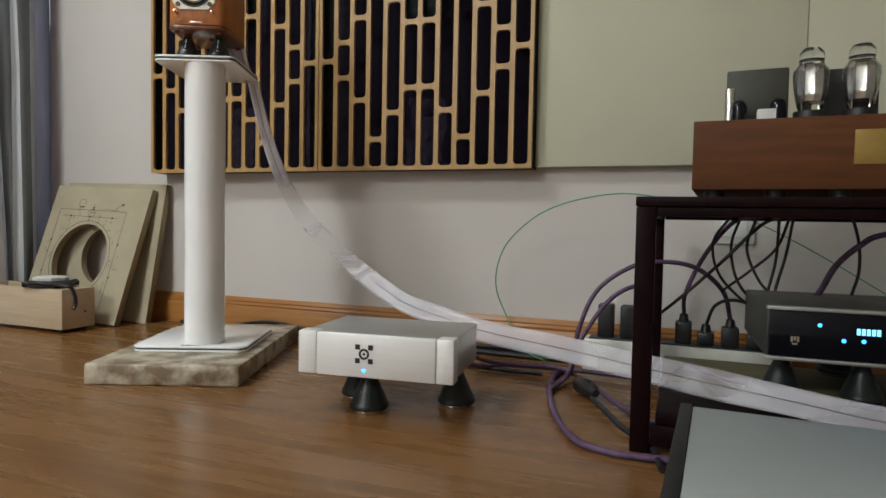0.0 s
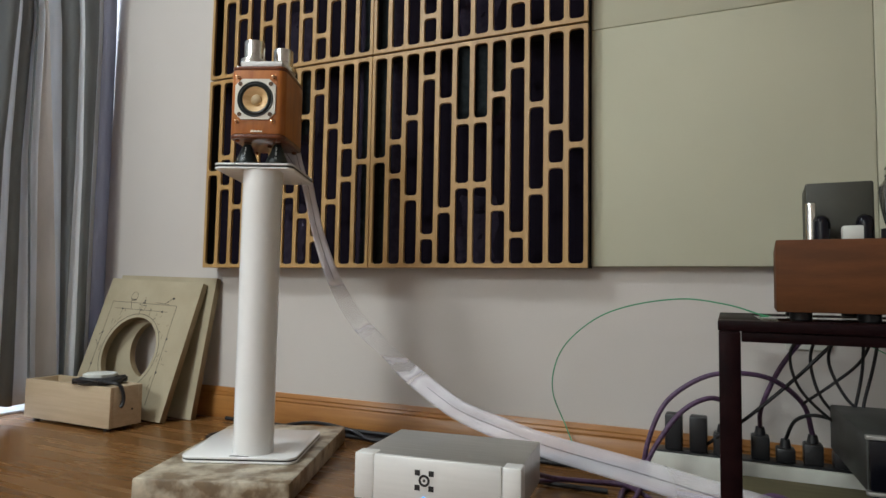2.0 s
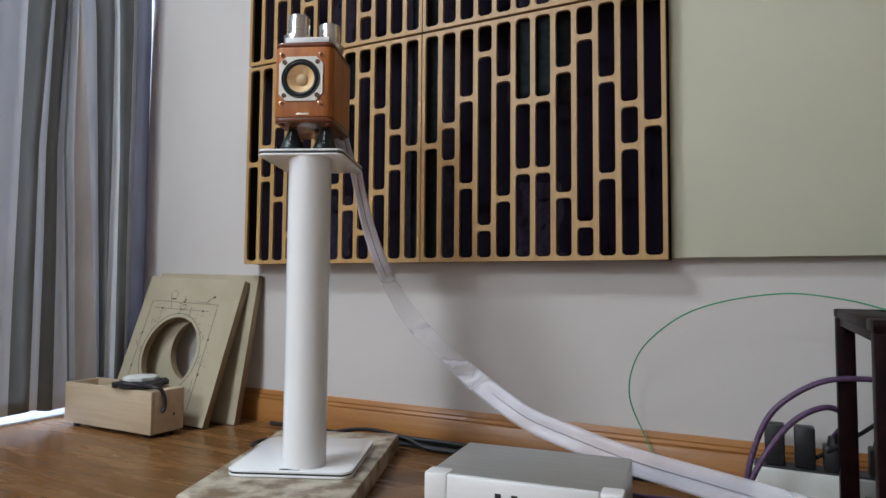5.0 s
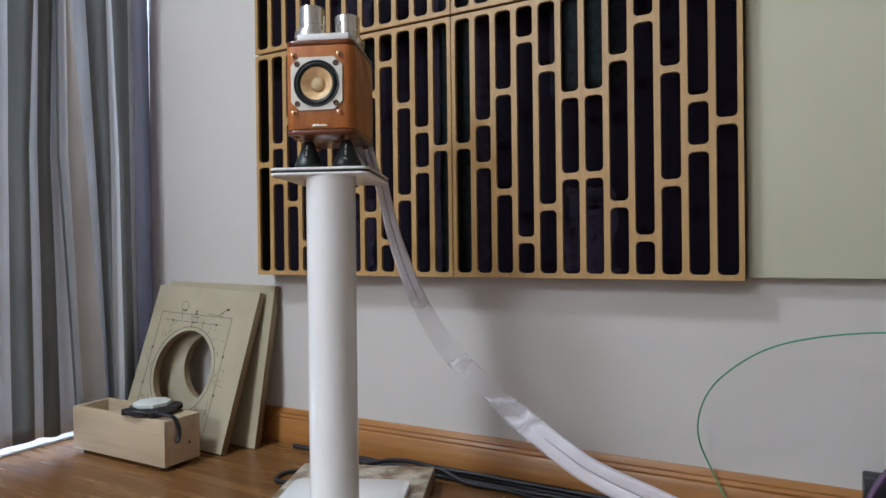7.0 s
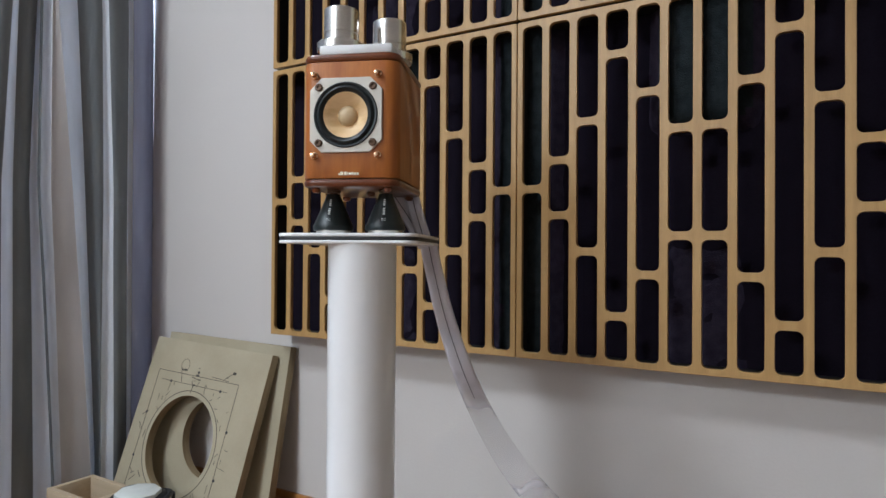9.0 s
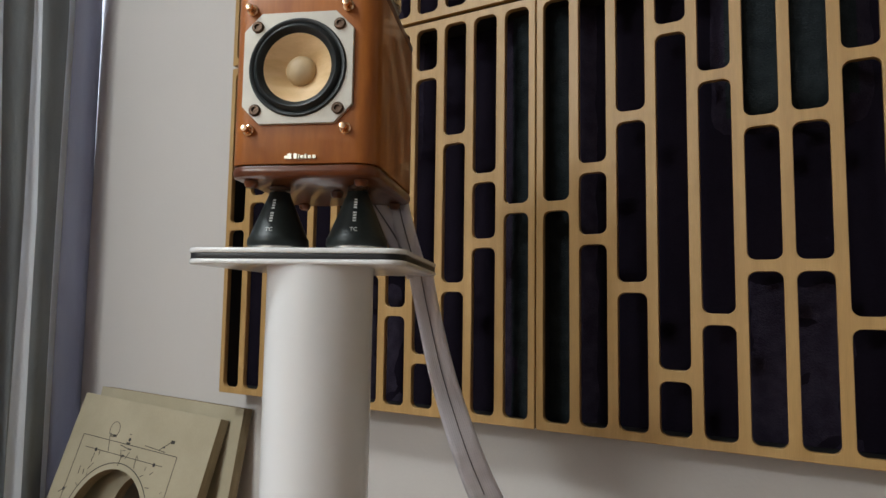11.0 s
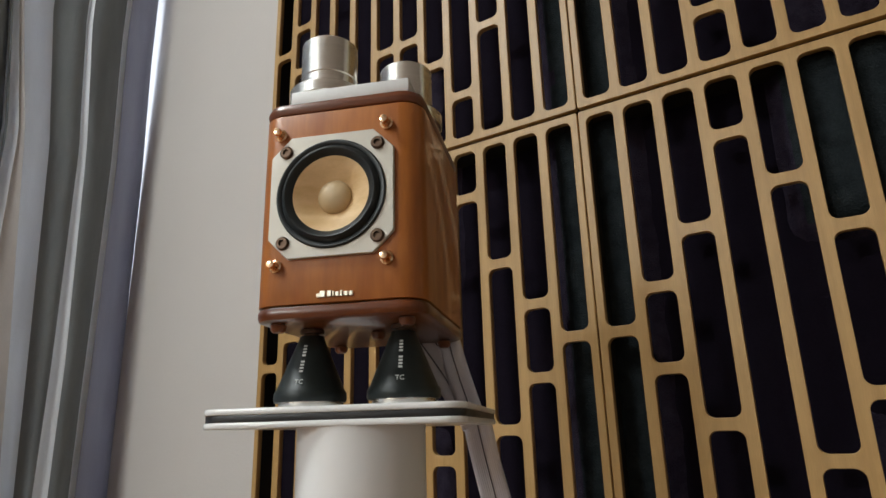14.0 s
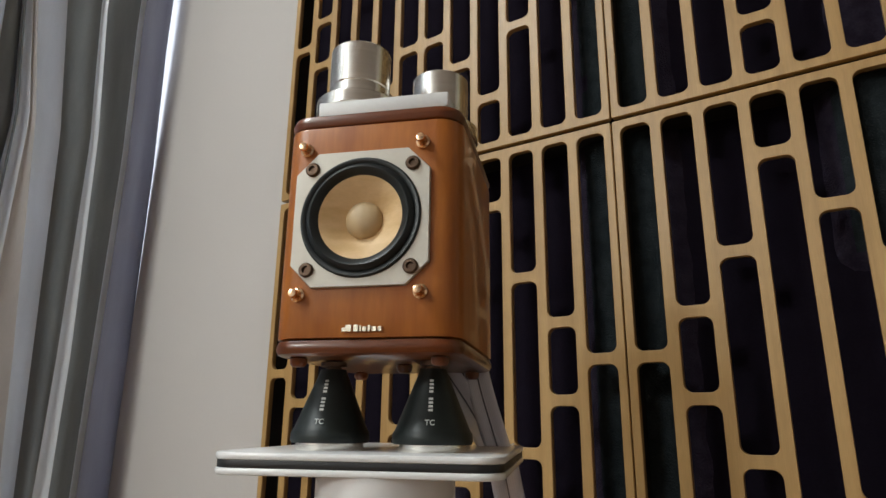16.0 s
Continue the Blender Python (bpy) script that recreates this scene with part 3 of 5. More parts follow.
def acoustic_panel(m, inner):
    p = thing("acoustic_panel", m, "slotted pale wood acoustic panel with black foam behind", "acoustic panel", "acoustic panels on the wall")
    f = new("face_board", face_mesh)
    f.parent, f.location = p, (0, -0.06 + FACE / 2, 0)
    t = 0.006
    b = bm_box(-PW / 2 + 0.001, -0.06 + FACE, -PH / 2 + 0.001, -PW / 2 + 0.001 + t, 0, PH / 2 - 0.001)
    b = bm_box(PW / 2 - 0.001 - t, -0.06 + FACE, -PH / 2 + 0.001, PW / 2 - 0.001, 0, PH / 2 - 0.001, bm=b)
    b = bm_box(-PW / 2 + 0.001 + t, -0.06 + FACE, -PH / 2 + 0.001, PW / 2 - 0.001 - t, 0, -PH / 2 + 0.001 + t, bm=b)
    b = bm_box(-PW / 2 + 0.001 + t, -0.06 + FACE, PH / 2 - 0.001 - t, PW / 2 - 0.001 - t, 0, PH / 2 - 0.001, bm=b)
    part("side_frame", b, M["black"], p, "black side edge", smooth=False)
    b = bmesh.new()
    nx, nz = 60, 50
    g = [[b.verts.new((x, -0.06 + foam_depth(x, z, inner), z)) for x in np.linspace(-PW / 2 + 0.008, PW / 2 - 0.008, nx)] for z in np.linspace(-PH / 2 + 0.008, PH / 2 - 0.008, nz)]
    for i in range(nz - 1):
        for j in range(nx - 1):
            f = b.faces.new((g[i][j], g[i][j + 1], g[i + 1][j + 1], g[i + 1][j]))
            f.material_index = 0 if f.calc_center_median().y < -0.0265 else 1
    part("foam", b, [M["foam"], M["foam_dark"]], p, "dark grey acoustic foam")
    b = bm_box(-PW / 2 + 0.008, -0.0105, -PH / 2 + 0.008, PW / 2 - 0.008, -0.008, PH / 2 - 0.008)
    part("backing_cloth", b, M["cloth"], p, "black cloth behind the foam", smooth=False)
    return p


PX, PZ = (-1.268, -0.668), (0.4635 + PH / 2, 0.4635 + 1.5 * PH + 0.0055)
for x, inner in zip(PX, (1, -1)):
    low = acoustic_panel(pose(x, BACK - 0.001, PZ[0]), inner)
    copy_thing(low, pose(x, BACK - 0.001, PZ[1]))

# cream fabric-covered boards beside them
for x0, x1 in ((-0.3665, 0.2113), (0.2120, 0.7895), (0.7902, 1.3685)):
    for z0, z1 in ((0.468, 1.0470), (1.0477, 1.627)):
        t = thing("fabric_panel", pose((x0 + x1) / 2, BACK - 0.001, z0), "cream fabric covered flat wall panel", "wall panel", "cream panels on the wall")
        part("fabric_face", bm_box(-(x1 - x0) / 2, -0.03, 0, (x1 - x0) / 2, -0.004, z1 - z0, 0.003), M["cream"], t)
        part("backing", bm_box(-(x1 - x0) / 2 + 0.01, -0.0035, 0.01, (x1 - x0) / 2 - 0.01, 0, z1 - z0 - 0.01), M["black"], t)

# ---- curtain ----
LEVELS = (0.13, 0.80, 1.25, 1.57)      # heights at which the stripes' edges are set; above the last they hang on straight


def curtain(name, edges, z0, z1, m, label):
    """Hanging cloth: edges of the stripes as (four places along, one a level), how far out, stripe that follows)."""
    b = bmesh.new()
    per, nz, rows = 6, 56, []
    for i in range(nz + 1):
        z = z0 + (z1 - z0) * i / nz
        row = []
        for k, (ys, o, s) in enumerate(edges):
            y = float(np.interp(z, LEVELS, ys)) - 0.66 * (o - 0.028)
            row.append((y, o * (1.0 - 0.08 * (z - 0.8)), s))
        line = []
        for k, ((y, o, s), (y2, o2, _)) in enumerate(zip(row, row[1:])):
            for j in range(per):
                t = j / per
                w = t * t * (3 - 2 * t)
                belly = (0.010 if s == 0 else -0.004) * math.sin(math.pi * t)
                line.append((y + (y2 - y) * t, o + (o2 - o) * w + belly, s))
        line.append(row[-1])
        rows.append([(b.verts.new((o + 0.004 * noise.noise((y * 9, z * 1.3, 0)) + 0.0015 * noise.noise((y * 60, z * 2.5, 7)), y + 0.0025 * noise.noise((y * 5.5, z * 1.6, 4)), z + 0.006 * math.sin(y * 38) * max(0.0, 1 - 6 * (z - z0)))), s) for y, o, s in line])
    for p, q in zip(rows, rows[1:]):
        for j in range(len(p) - 1):
            f = b.faces.new((p[j][0], p[j + 1][0], q[j + 1][0], q[j][0]))
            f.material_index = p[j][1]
    ob = solid(name, b, [M["curt_dark"], M["curt_light"], M["curt_beige"], M["curt_wall_shade"]], label, "curtain", m=m)
    th = ob.modifiers.new("thick", "SOLIDIFY")
    th.thickness = 0.0012
    return ob


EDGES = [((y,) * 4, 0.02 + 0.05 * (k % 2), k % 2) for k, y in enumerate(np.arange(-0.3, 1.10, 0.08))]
# the last flap is added to close the gap to the wall against daylight
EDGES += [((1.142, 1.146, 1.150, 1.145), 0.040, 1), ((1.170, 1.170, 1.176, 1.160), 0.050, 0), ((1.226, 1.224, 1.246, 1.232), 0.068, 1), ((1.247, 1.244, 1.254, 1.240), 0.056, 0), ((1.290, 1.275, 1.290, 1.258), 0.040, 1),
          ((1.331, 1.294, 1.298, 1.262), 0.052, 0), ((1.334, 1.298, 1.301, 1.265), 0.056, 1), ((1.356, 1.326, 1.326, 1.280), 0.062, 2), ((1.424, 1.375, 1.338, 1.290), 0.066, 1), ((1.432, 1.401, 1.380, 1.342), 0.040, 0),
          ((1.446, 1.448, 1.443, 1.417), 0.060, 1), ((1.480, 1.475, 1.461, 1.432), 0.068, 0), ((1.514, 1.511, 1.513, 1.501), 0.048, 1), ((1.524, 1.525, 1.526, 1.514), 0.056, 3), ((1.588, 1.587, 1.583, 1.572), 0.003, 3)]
CURTAIN_X = -2.088
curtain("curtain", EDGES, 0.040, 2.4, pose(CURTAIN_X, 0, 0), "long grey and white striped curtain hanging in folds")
rod = thing("curtain_rod", pose(CURTAIN_X + 0.045, 0, 2.41), "white metal curtain rod above the window", "curtain rod")
part("rod", bm_tube([(0, -0.4, 0), (0, 0.6, 0), (0, 1.58, 0)], 0.011), M["frame"], rod)
for y in (-0.3, 0.7, 1.55):
    part("bracket", bm_box(LEFT - CURTAIN_X - 0.045, y - 0.01, -0.012, 0.0, y + 0.01, 0.012, 0.002), M["frame"], rod)

# ---- speaker stand on its stone slab ----
TOP, ZT = 0.0415, 0.6685                      # tops of the stone slab and of the stand
STAND = pose(-0.996, 1.138, 0, 0, 0, 23.0)     # axis of the column
SPK = pose(-0.9965, 1.1035, ZT, 0, 0, 21.5) @ Matrix.Scale(0.906, 4)      # speaker front plane, on the top plate: x to its right, y towards its back


def marble_slab():
    s = thing("marble_slab", pose(-0.960, 0.978, 0, 0, 0, 21.0), "rough-edged beige marble slab lying on the floor", "stone slab")
    w, d, h = 0.302, 0.50, 0.041
    b = bm_box(-w / 2, 0, 0.0, w / 2, d, h, 0.004, 2)
    bmesh.ops.subdivide_edges(b, edges=[e for e in b.edges if e.calc_length() > 0.1], cuts=14, use_grid_fill=True)
    for v in b.verts:
        k = noise.noise(v.co * 22) * 0.0022 + noise.noise(v.co * 60) * 0.001
        if v.co.z > 0.004:
            v.co += Vector((k * (1 if abs(v.co.x) > w / 2 - 0.006 else 0), k * (1 if v.co.y < 0.006 or v.co.y > d - 0.006 else 0), 0.3 * k if v.co.z > h - 0.005 else 0))
    part("slab", b, M["stone"], s)
    return s


marble_slab()
stand = thing("speaker_stand", STAND, "white lacquered speaker stand with round column", "speaker stand")
part("base_plate", bm_slab(0.242, 0.262, 0.024, TOP + 0.0085, TOP + 0.014, 0.002, cx=-0.019, cy=0.083), M["white"], stand)
part("base_core", bm_slab(0.239, 0.259, 0.023, TOP + 0.0055, TOP + 0.0085, 0.0003, cx=-0.019, cy=0.083), M["plastic"], stand, "black middle layer of the base")
part("base_underplate", bm_slab(0.241, 0.261, 0.024, TOP + 0.0005, TOP + 0.0055, 0.0015, cx=-0.019, cy=0.083), M["white"], stand)
part("base_badge", bm_box(-0.036, -0.043, TOP + 0.014, 0.004, -0.037, TOP + 0.0148), M["plastic"], stand, "small dark badge on the base")
part("column", bm_lathe([(0.0, TOP + 0.014), (0.0425, TOP + 0.014), (0.0420, TOP + 0.018), (0.0420, ZT - 0.016), (0.0425, ZT - 0.012), (0.0, ZT - 0.012)], 64), M["white"], stand)
PLW, PLD, PCX, PCY = 0.171, 0.203, -0.0105, 0.0585
for nm, z0, z1, mt, e in (("lower_plate", ZT - 0.0125, ZT - 0.0085, "white", 0.0012), ("plate_core", ZT - 0.0085, ZT - 0.0042, "plastic", 0.0003), ("upper_plate", ZT - 0.0042, ZT, "white", 0.0012)):
    k = 0.0015 if nm == "plate_core" else 0.0
    part(nm, bm_slab(PLW - k, PLD - k, 0.016, z0, z1, e, cx=PCX, cy=PCY), M[mt], stand, "black middle layer of the top plate" if k else "")


# ---- tapered isolation feet ----
def lettering(text, size, material, parent, m, depth=0.0002):
    cu = bpy.data.curves.new("lettering", "FONT")
    cu.body, cu.size, cu.align_x, cu.extrude = text, size, "CENTER", depth
    tmp = new("tmp", cu)
    me = bpy.data.meshes.new_from_object(tmp.evaluated_get(bpy.context.evaluated_depsgraph_get()))
    bpy.data.objects.remove(tmp)
    me.materials.clear()
    me.materials.append(material)
    ob = new("lettering", me)
    ob.parent, ob.matrix_local = parent, m
    return ob


def isolator(m, h, r, group, printed=True, label="black conical isolation foot with white printing"):
    t = thing("isolation_foot", m, label, "isolation foot", group)
    part("base_ring", bm_lathe([(0, 0), (r * 0.84, 0), (r * 0.86, 0.001), (r * 0.86, h * 0.08), (0, h * 0.08)], 40), M["steel"], t, "silver metal ring")
    part("cone", bm_lathe([(0, h * 0.08), (r * 0.97, h * 0.08), (r, h * 0.11), (r * 0.99, h * 0.19), (r * 0.93, h * 0.23), (r * 0.36, h * 0.86), (r * 0.34, h * 0.9), (0, h * 0.9)], 48), M["kone"], t)
    part("stud", bm_lathe([(0, h * 0.9), (r * 0.2, h * 0.9), (r * 0.2, h * 0.93), (r * 0.34, h * 0.935), (r * 0.34, h * 0.985), (r * 0.15, h), (0, h)], 24), M["screw"], t, "dark metal stud")
    if printed:
        lean = math.degrees(math.atan2(r * 0.57, h * 0.63))
        zc = 0.285
        rad = lambda f: r * (0.93 - 0.57 * (f - 0.23) / 0.63) + 0.0002
        for f, wd in ((0.44, 0.0030), (0.48, 0.0030), (0.52, 0.0030), (0.56, 0.0030), (0.64, 0.0028), (0.68, 0.0028), (0.72, 0.0028), (0.76, 0.0026)):
            o = part("print_bar", bm_box(-wd / 2, -0.0001, -0.0008, wd / 2, 0.0, 0.0008), M["print"], t, smooth=False)
            o.matrix_local = pose(0, -rad(f), h * f, -lean)
        lettering("TC", 0.0052, M["print"], t, pose(0, -rad(zc) - 0.0002, h * zc, 90 - lean))
    return t


ZB = 0.0615
for u, d, face in ((-0.031, 0.046, 2), (0.0435, 0.046, 8), (0.022, 0.135, 10)):
    isolator(SPK @ pose(u, d, 0, 0, 0, face), ZB, 0.0278, "isolation feet under the speaker")

# ---- loudspeaker ----
SW, SD, SH, SU = 0.133, 0.169, 0.1770, 0.0045
spk = thing("bookshelf_speaker", SPK @ pose(SU, 0, ZB), "small glossy cherry wood loudspeaker with wooden cone", "speaker")
CY = SD / 2
part("bottom_plate", bm_slab(SW, SD, 0.019, 0.0, 0.0108, 0.004, cy=CY), M["cherry_dark"], spk, "darker glossy bottom plate")
cab = part("cabinet", bm_slab(SW - 0.0008, SD - 0.0008, 0.0188, 0.0111, SH - 0.0118, 0.0006, 10, cy=CY), M["cherry"], spk)
cut = new("tmp", finish("tmp", bm_lathe([(0, 0.02), (0.0405, 0.02), (0.0405, -0.03), (0, -0.03)], 48, (-0.0035, 0, 0.0940), "y"), M["black"], False))
cut.parent = spk
bo = cab.modifiers.new("bore", "BOOLEAN")
bo.object, bo.operation, bo.solver = cut, "DIFFERENCE", "EXACT"
bored = bpy.data.meshes.new_from_object(cab.evaluated_get(bpy.context.evaluated_depsgraph_get()))
cab.modifiers.clear()
cab.data = bored
bpy.data.objects.remove(cut)
part("top_plate", bm_slab(SW, SD, 0.019, SH - 0.0115, SH, 0.005, cy=CY), M["cherry_dark"], spk, "darker rounded top plate")
DX, DZ = -0.0035, 0.0940
w, c = 0.0485, 0.0155
oct_ = [(w - c, -w), (w, -w + c), (w, w - c), (w - c, w), (-w + c, w), (-w, w - c), (-w, -w + c), (-w + c, -w)]
me = lattice("driver_frame", 0, 0, [(0, 0, 0.0856, 0.0856, 0.0428)], 0.004, 0.0006, M["flange"], oct_)
fl = tagged(new("driver_frame", me), "pale metal driver frame with cut corners")
fl.parent, fl.location = spk, (DX, -0.0012, DZ)
DO = Vector((-DX, 0.0012, -DZ))       # parts of the driver are drawn in the speaker's own frame


def on_front(prof, n=64, cx=0.0, cz=0.0):
    """Turned about the axis that points out of the speaker's front: (radius, how far proud)."""
    return bm_lathe(prof, n, (cx, 0, cz), "y")


part("surround", on_front([(0.0434, 0.0028), (0.0434, 0.0040), (0.0422, 0.0050), (0.0402, 0.0048), (0.0391, 0.0038), (0.0378, 0.0060), (0.0354, 0.0076), (0.0330, 0.0064), (0.0315, 0.0042), (0.0300, 0.0032)], 72, DX, DZ), M["rubber"], fl, "black rubber surround").location = DO
part("cone", on_front([(0.0303, 0.0036), (0.0290, 0.0031), (0.0235, -0.0004), (0.017, -0.0042), (0.0128, -0.0068)], 72, DX, DZ), M["cone"], fl, "pale wooden cone").location = DO
prof = [(0.0135 * math.sin(a), -0.0062 + 0.0072 * math.cos(a)) for a in np.linspace(math.pi / 2, 0.0, 9)]
prof[-1] = (0.0, prof[-1][1])
part("dust_cap", on_front(prof, 48, DX, DZ), M["dome"], fl, "light brown wooden dust cap").location = DO
for sx in (-1, 1):
    for sz in (-1, 1):
        part("screw", on_front([(0.0052, 0.003), (0.0052, 0.0045), (0.0042, 0.0055), (0.0026, 0.0055), (0.0022, 0.0038), (0.0, 0.0038)], 20, DX + sx * 0.0368, DZ + sz * 0.0368), M["screw"], fl, "dark bronze socket screw").location = DO
        q = part("grille_pin", on_front([(0.0050, 0.0), (0.0050, 0.0014), (0.0036, 0.0020), (0.0030, 0.0016), (0.0026, 0.0060), (0.0032, 0.0075), (0.0028, 0.0098), (0.0, 0.0104)], 20, DX + sx * 0.0432, DZ + 0.0 + sz * 0.0535), M["brass"], spk, "polished brass grille pin")
# maker's mark as plain raised shapes
BX, BZ = 0.002, 0.0148
b = bmesh.new()
for x0, x1, h in ((-0.0152, -0.0122, 0.0028), (-0.0126, -0.0084, 0.0046), (-0.0070, -0.0036, 0.0046), (-0.0030, -0.0016, 0.0040), (-0.0009, 0.0022, 0.0033), (0.0028, 0.0048, 0.0042), (0.0056, 0.0090, 0.0033), (0.0098, 0.0126, 0.0033)):
    b = bm_box(BX + x0, -0.0020, BZ, BX + x1, -0.0002, BZ + h, 0.0003, 1, bm=b)
part("badge", b, M["badge"], spk, "small raised metal maker's badge")
for u, d in ((-0.050, 0.016), (0.010, 0.075), (0.050, 0.150), (-0.050, 0.150), (0.050, 0.016)):
    part("foot", bm_lathe([(0, -0.0065), (0.004, -0.0065), (0.0058, -0.0045), (0.0062, -0.001), (0.005, 0), (0, 0)], 20, (u, d, 0)), M["cherry_dark"], spk, "small glossy brown wooden foot")
part("terminal", bm_lathe([(0, 0), (0.0065, 0), (0.0065, 0.014), (0.004, 0.016), (0, 0.016)], 20, (0.03, -SD, 0.07), "z"), M["brass"], spk).matrix_local = pose(0, 2 * SD + 0.0, 0.0)

# white block and two turned steel weights on the top
ZS = ZB + SH
b = bm_box(-0.043, 0.005, 0, 0.056, 0.150, 0.0118, 0.0012)
blk = solid("white_block", b, M["whiteblk"], "white rectangular block lying on the speaker", "block", m=SPK @ pose(SU, 0, ZS))


def weight(u, d):
    t = thing("steel_weight", SPK @ pose(u, d, ZS + 0.0118), "turned shiny stainless steel damping weight", "weight", "steel weights on the speaker")
    part("foot_ring", bm_lathe([(0, 0), (0.0320, 0), (0.0332, 0.001), (0.0332, 0.0105), (0.0322, 0.0116), (0.0275, 0.0122), (0, 0.0122)], 64), M["steel"], t)
    part("body", bm_lathe([(0, 0.0122), (0.0232, 0.0122), (0.0232, 0.0135), (0.0242, 0.0145), (0.0242, 0.0225), (0.0234, 0.0232), (0.0234, 0.0242), (0.0242, 0.0250), (0.0242, 0.0570), (0.0232, 0.0582), (0.0, 0.0582)], 64), M["steel"], t)
    return t


weight(-0.019, 0.0385)
weight(0.036, 0.092)


# ---- flat clear ribbon cable ----
def ribbon(name, pts, label):
    """Flat strip: pts are (x, y, z, width, way its flat side faces)."""
    path = smooth_path([p[:3] for p in pts], 12)
    wide = [v.x for v in smooth_path([(p[3], 0, 0) for p in pts], 12)]
    faces = smooth_path([p[4] for p in pts], 12)
    b = bmesh.new()
    uv = b.loops.layers.uv.new("uv")
    rows = []
    k = 9
    for i, c in enumerate(path):
        t = (path[min(i + 1, len(path) - 1)] - path[max(i - 1, 0)]).normalized()
        side = t.cross(faces[i]).normalized()
        n = t.cross(side)
        row = []
        for j in range(k):
            s = j / (k - 1) - 0.5
            row.append((b.verts.new(c + side * (s * wide[i]) + n * (0.0016 * math.cos(s * 40) * 0.4)), s + 0.5))
        rows.append(row)
    for i in range(len(rows) - 1):
        for j in range(k - 1):
            q = (rows[i][j], rows[i][j + 1], rows[i + 1][j + 1], rows[i + 1][j])
            f = b.faces.new([x[0] for x in q])
            for lp, x, r in zip(f.loops, q, (i, i, i + 1, i + 1)):
                lp[uv].uv = (x[1], r / (len(rows) - 1) if len(rows) > 60 else 0.02)
    t = thing(name, pose(0, 0, 0), label, "cable")
    o = part("strip", b, M["ribbon"], t)
    so = o.modifiers.new("thick", "SOLIDIFY")
    so.thickness = 0.0009
    for lo, hi in ((0.0, 0.2), (0.41, 1.0)) if len(rows) > 60 else ((0.0, 1.0),):
        wire = path[int(lo * len(path)):int(hi * len(path))][::4]
        part("centre_wire", bm_tube([tuple(p) for p in wire], 0.0006, 6, 3), M["wire"], t, "thin dark wire along the middle of the ribbon")
    return t


A, B, C = (0.50, -0.85, 0.1), (0.35, -0.9, 0.25), (0.15, -0.75, 0.65)
ribbon("ribbon_cable", [(-1.022, 1.332, 0.666, 0.027, A), (-1.019, 1.350, 0.610, 0.027, A), (-1.002, 1.363, 0.529, 0.030, A), (-0.958, 1.367, 0.426, 0.034, B), (-0.888, 1.367, 0.329, 0.040, B), (-0.795, 1.365, 0.255, 0.044, (0.5, -0.5, 0.7)), (-0.735, 1.360, 0.212, 0.044, (-0.2, -0.8, 0.6)),
                        (-0.660, 1.350, 0.169, 0.044, B), (-0.602, 1.340, 0.143, 0.044, B), (-0.508, 1.315, 0.123, 0.046, B), (-0.398, 1.286, 0.104, 0.046, B), (-0.216, 1.196, 0.100, 0.046, B), (-0.103, 1.134, 0.097, 0.046, B), (0.022, 1.062, 0.095, 0.046, B),
                        (0.130, 1.017, 0.091, 0.046, C), (0.251, 0.972, 0.086, 0.046, C), (0.454, 0.936, 0.088, 0.046, C)], "wide clear and white flat ribbon speaker cable")
ribbon("ribbon_cable", [(-1.011, 1.258, 0.778, 0.018, A), (-1.008, 1.260, 0.746, 0.020, A), (-1.001, 1.263, 0.710, 0.020, A), (-0.990, 1.271, 0.665, 0.020, A)], "short white ribbon tail behind the speaker")
ribbon("ribbon_cable", [(-1.038, 1.235, 0.757, 0.020, A), (-1.025, 1.245, 0.728, 0.020, A), (-1.009, 1.259, 0.697, 0.020, A), (-0.989, 1.272, 0.656, 0.020, A)], "short white ribbon tail behind the speaker")

# ---- silver power unit on isolation feet ----
AMP = pose(-0.627, 0.950, 0, 0, 0, 5.9)
unit = thing("power_unit", AMP @ pose(0, 0, 0.068), "silver aluminium audio power unit, its blue light on", "audio device")
AW, AD, AH = 0.274, 0.190, 0.073
part("casing", bm_box(0.004, 0.008, 0.002, AW - 0.004, AD, AH - 0.0015, 0.002), M["alu"], unit)
part("front_panel", bm_box(0.034, -0.002, 0.0, AW - 0.03, 0.009, AH, 0.003), M["alu_front"], unit)
for x0, x1 in ((0.0, 0.0335), (AW - 0.0295, AW)):
    part("corner_post", bm_box(x0, -0.001, 0.0, x1, 0.03, AH, 0.003), M["alu_front"], unit)
MX, MZ = 0.121, 0.040
b = None
for dx, dz in ((-1, -1), (1, -1), (-1, 1), (1, 1)):      # square mark: four dark corners round a ring with a dot
    b = bm_box(MX + dx * 0.0115 - 0.0042, -0.0027, MZ + dz * 0.0115 - 0.0042, MX + dx * 0.0115 + 0.0042, -0.0019, MZ + dz * 0.0115 + 0.0042, bm=b)
b = bm_lathe([(0.0092, 0.0019), (0.0092, 0.0028), (0.0056, 0.0028), (0.0056, 0.0019)], 32, (MX, 0, MZ), "y", bm=b)
b = bm_lathe([(0.0022, 0.0019), (0.0022, 0.0028), (0.0, 0.0028)], 16, (MX, 0, MZ), "y", bm=b)
part("mark", b, M["plastic"], unit, "dark square printed mark")
part("indicator", bm_lathe([(0.0030, 0.0015), (0.0030, 0.0024), (0.0, 0.003)], 16, (0.1205, 0, 0.0125), "y"), M["led"], unit, "small blue indicator light")
for u, d in ((0.112, 0.048), (0.062, 0.125), (0.248, 0.128)):
    isolator(AMP @ pose(u, d, 0), 0.070, 0.034, "isolation feet under the power unit", False, "black conical isolation foot on the floor")

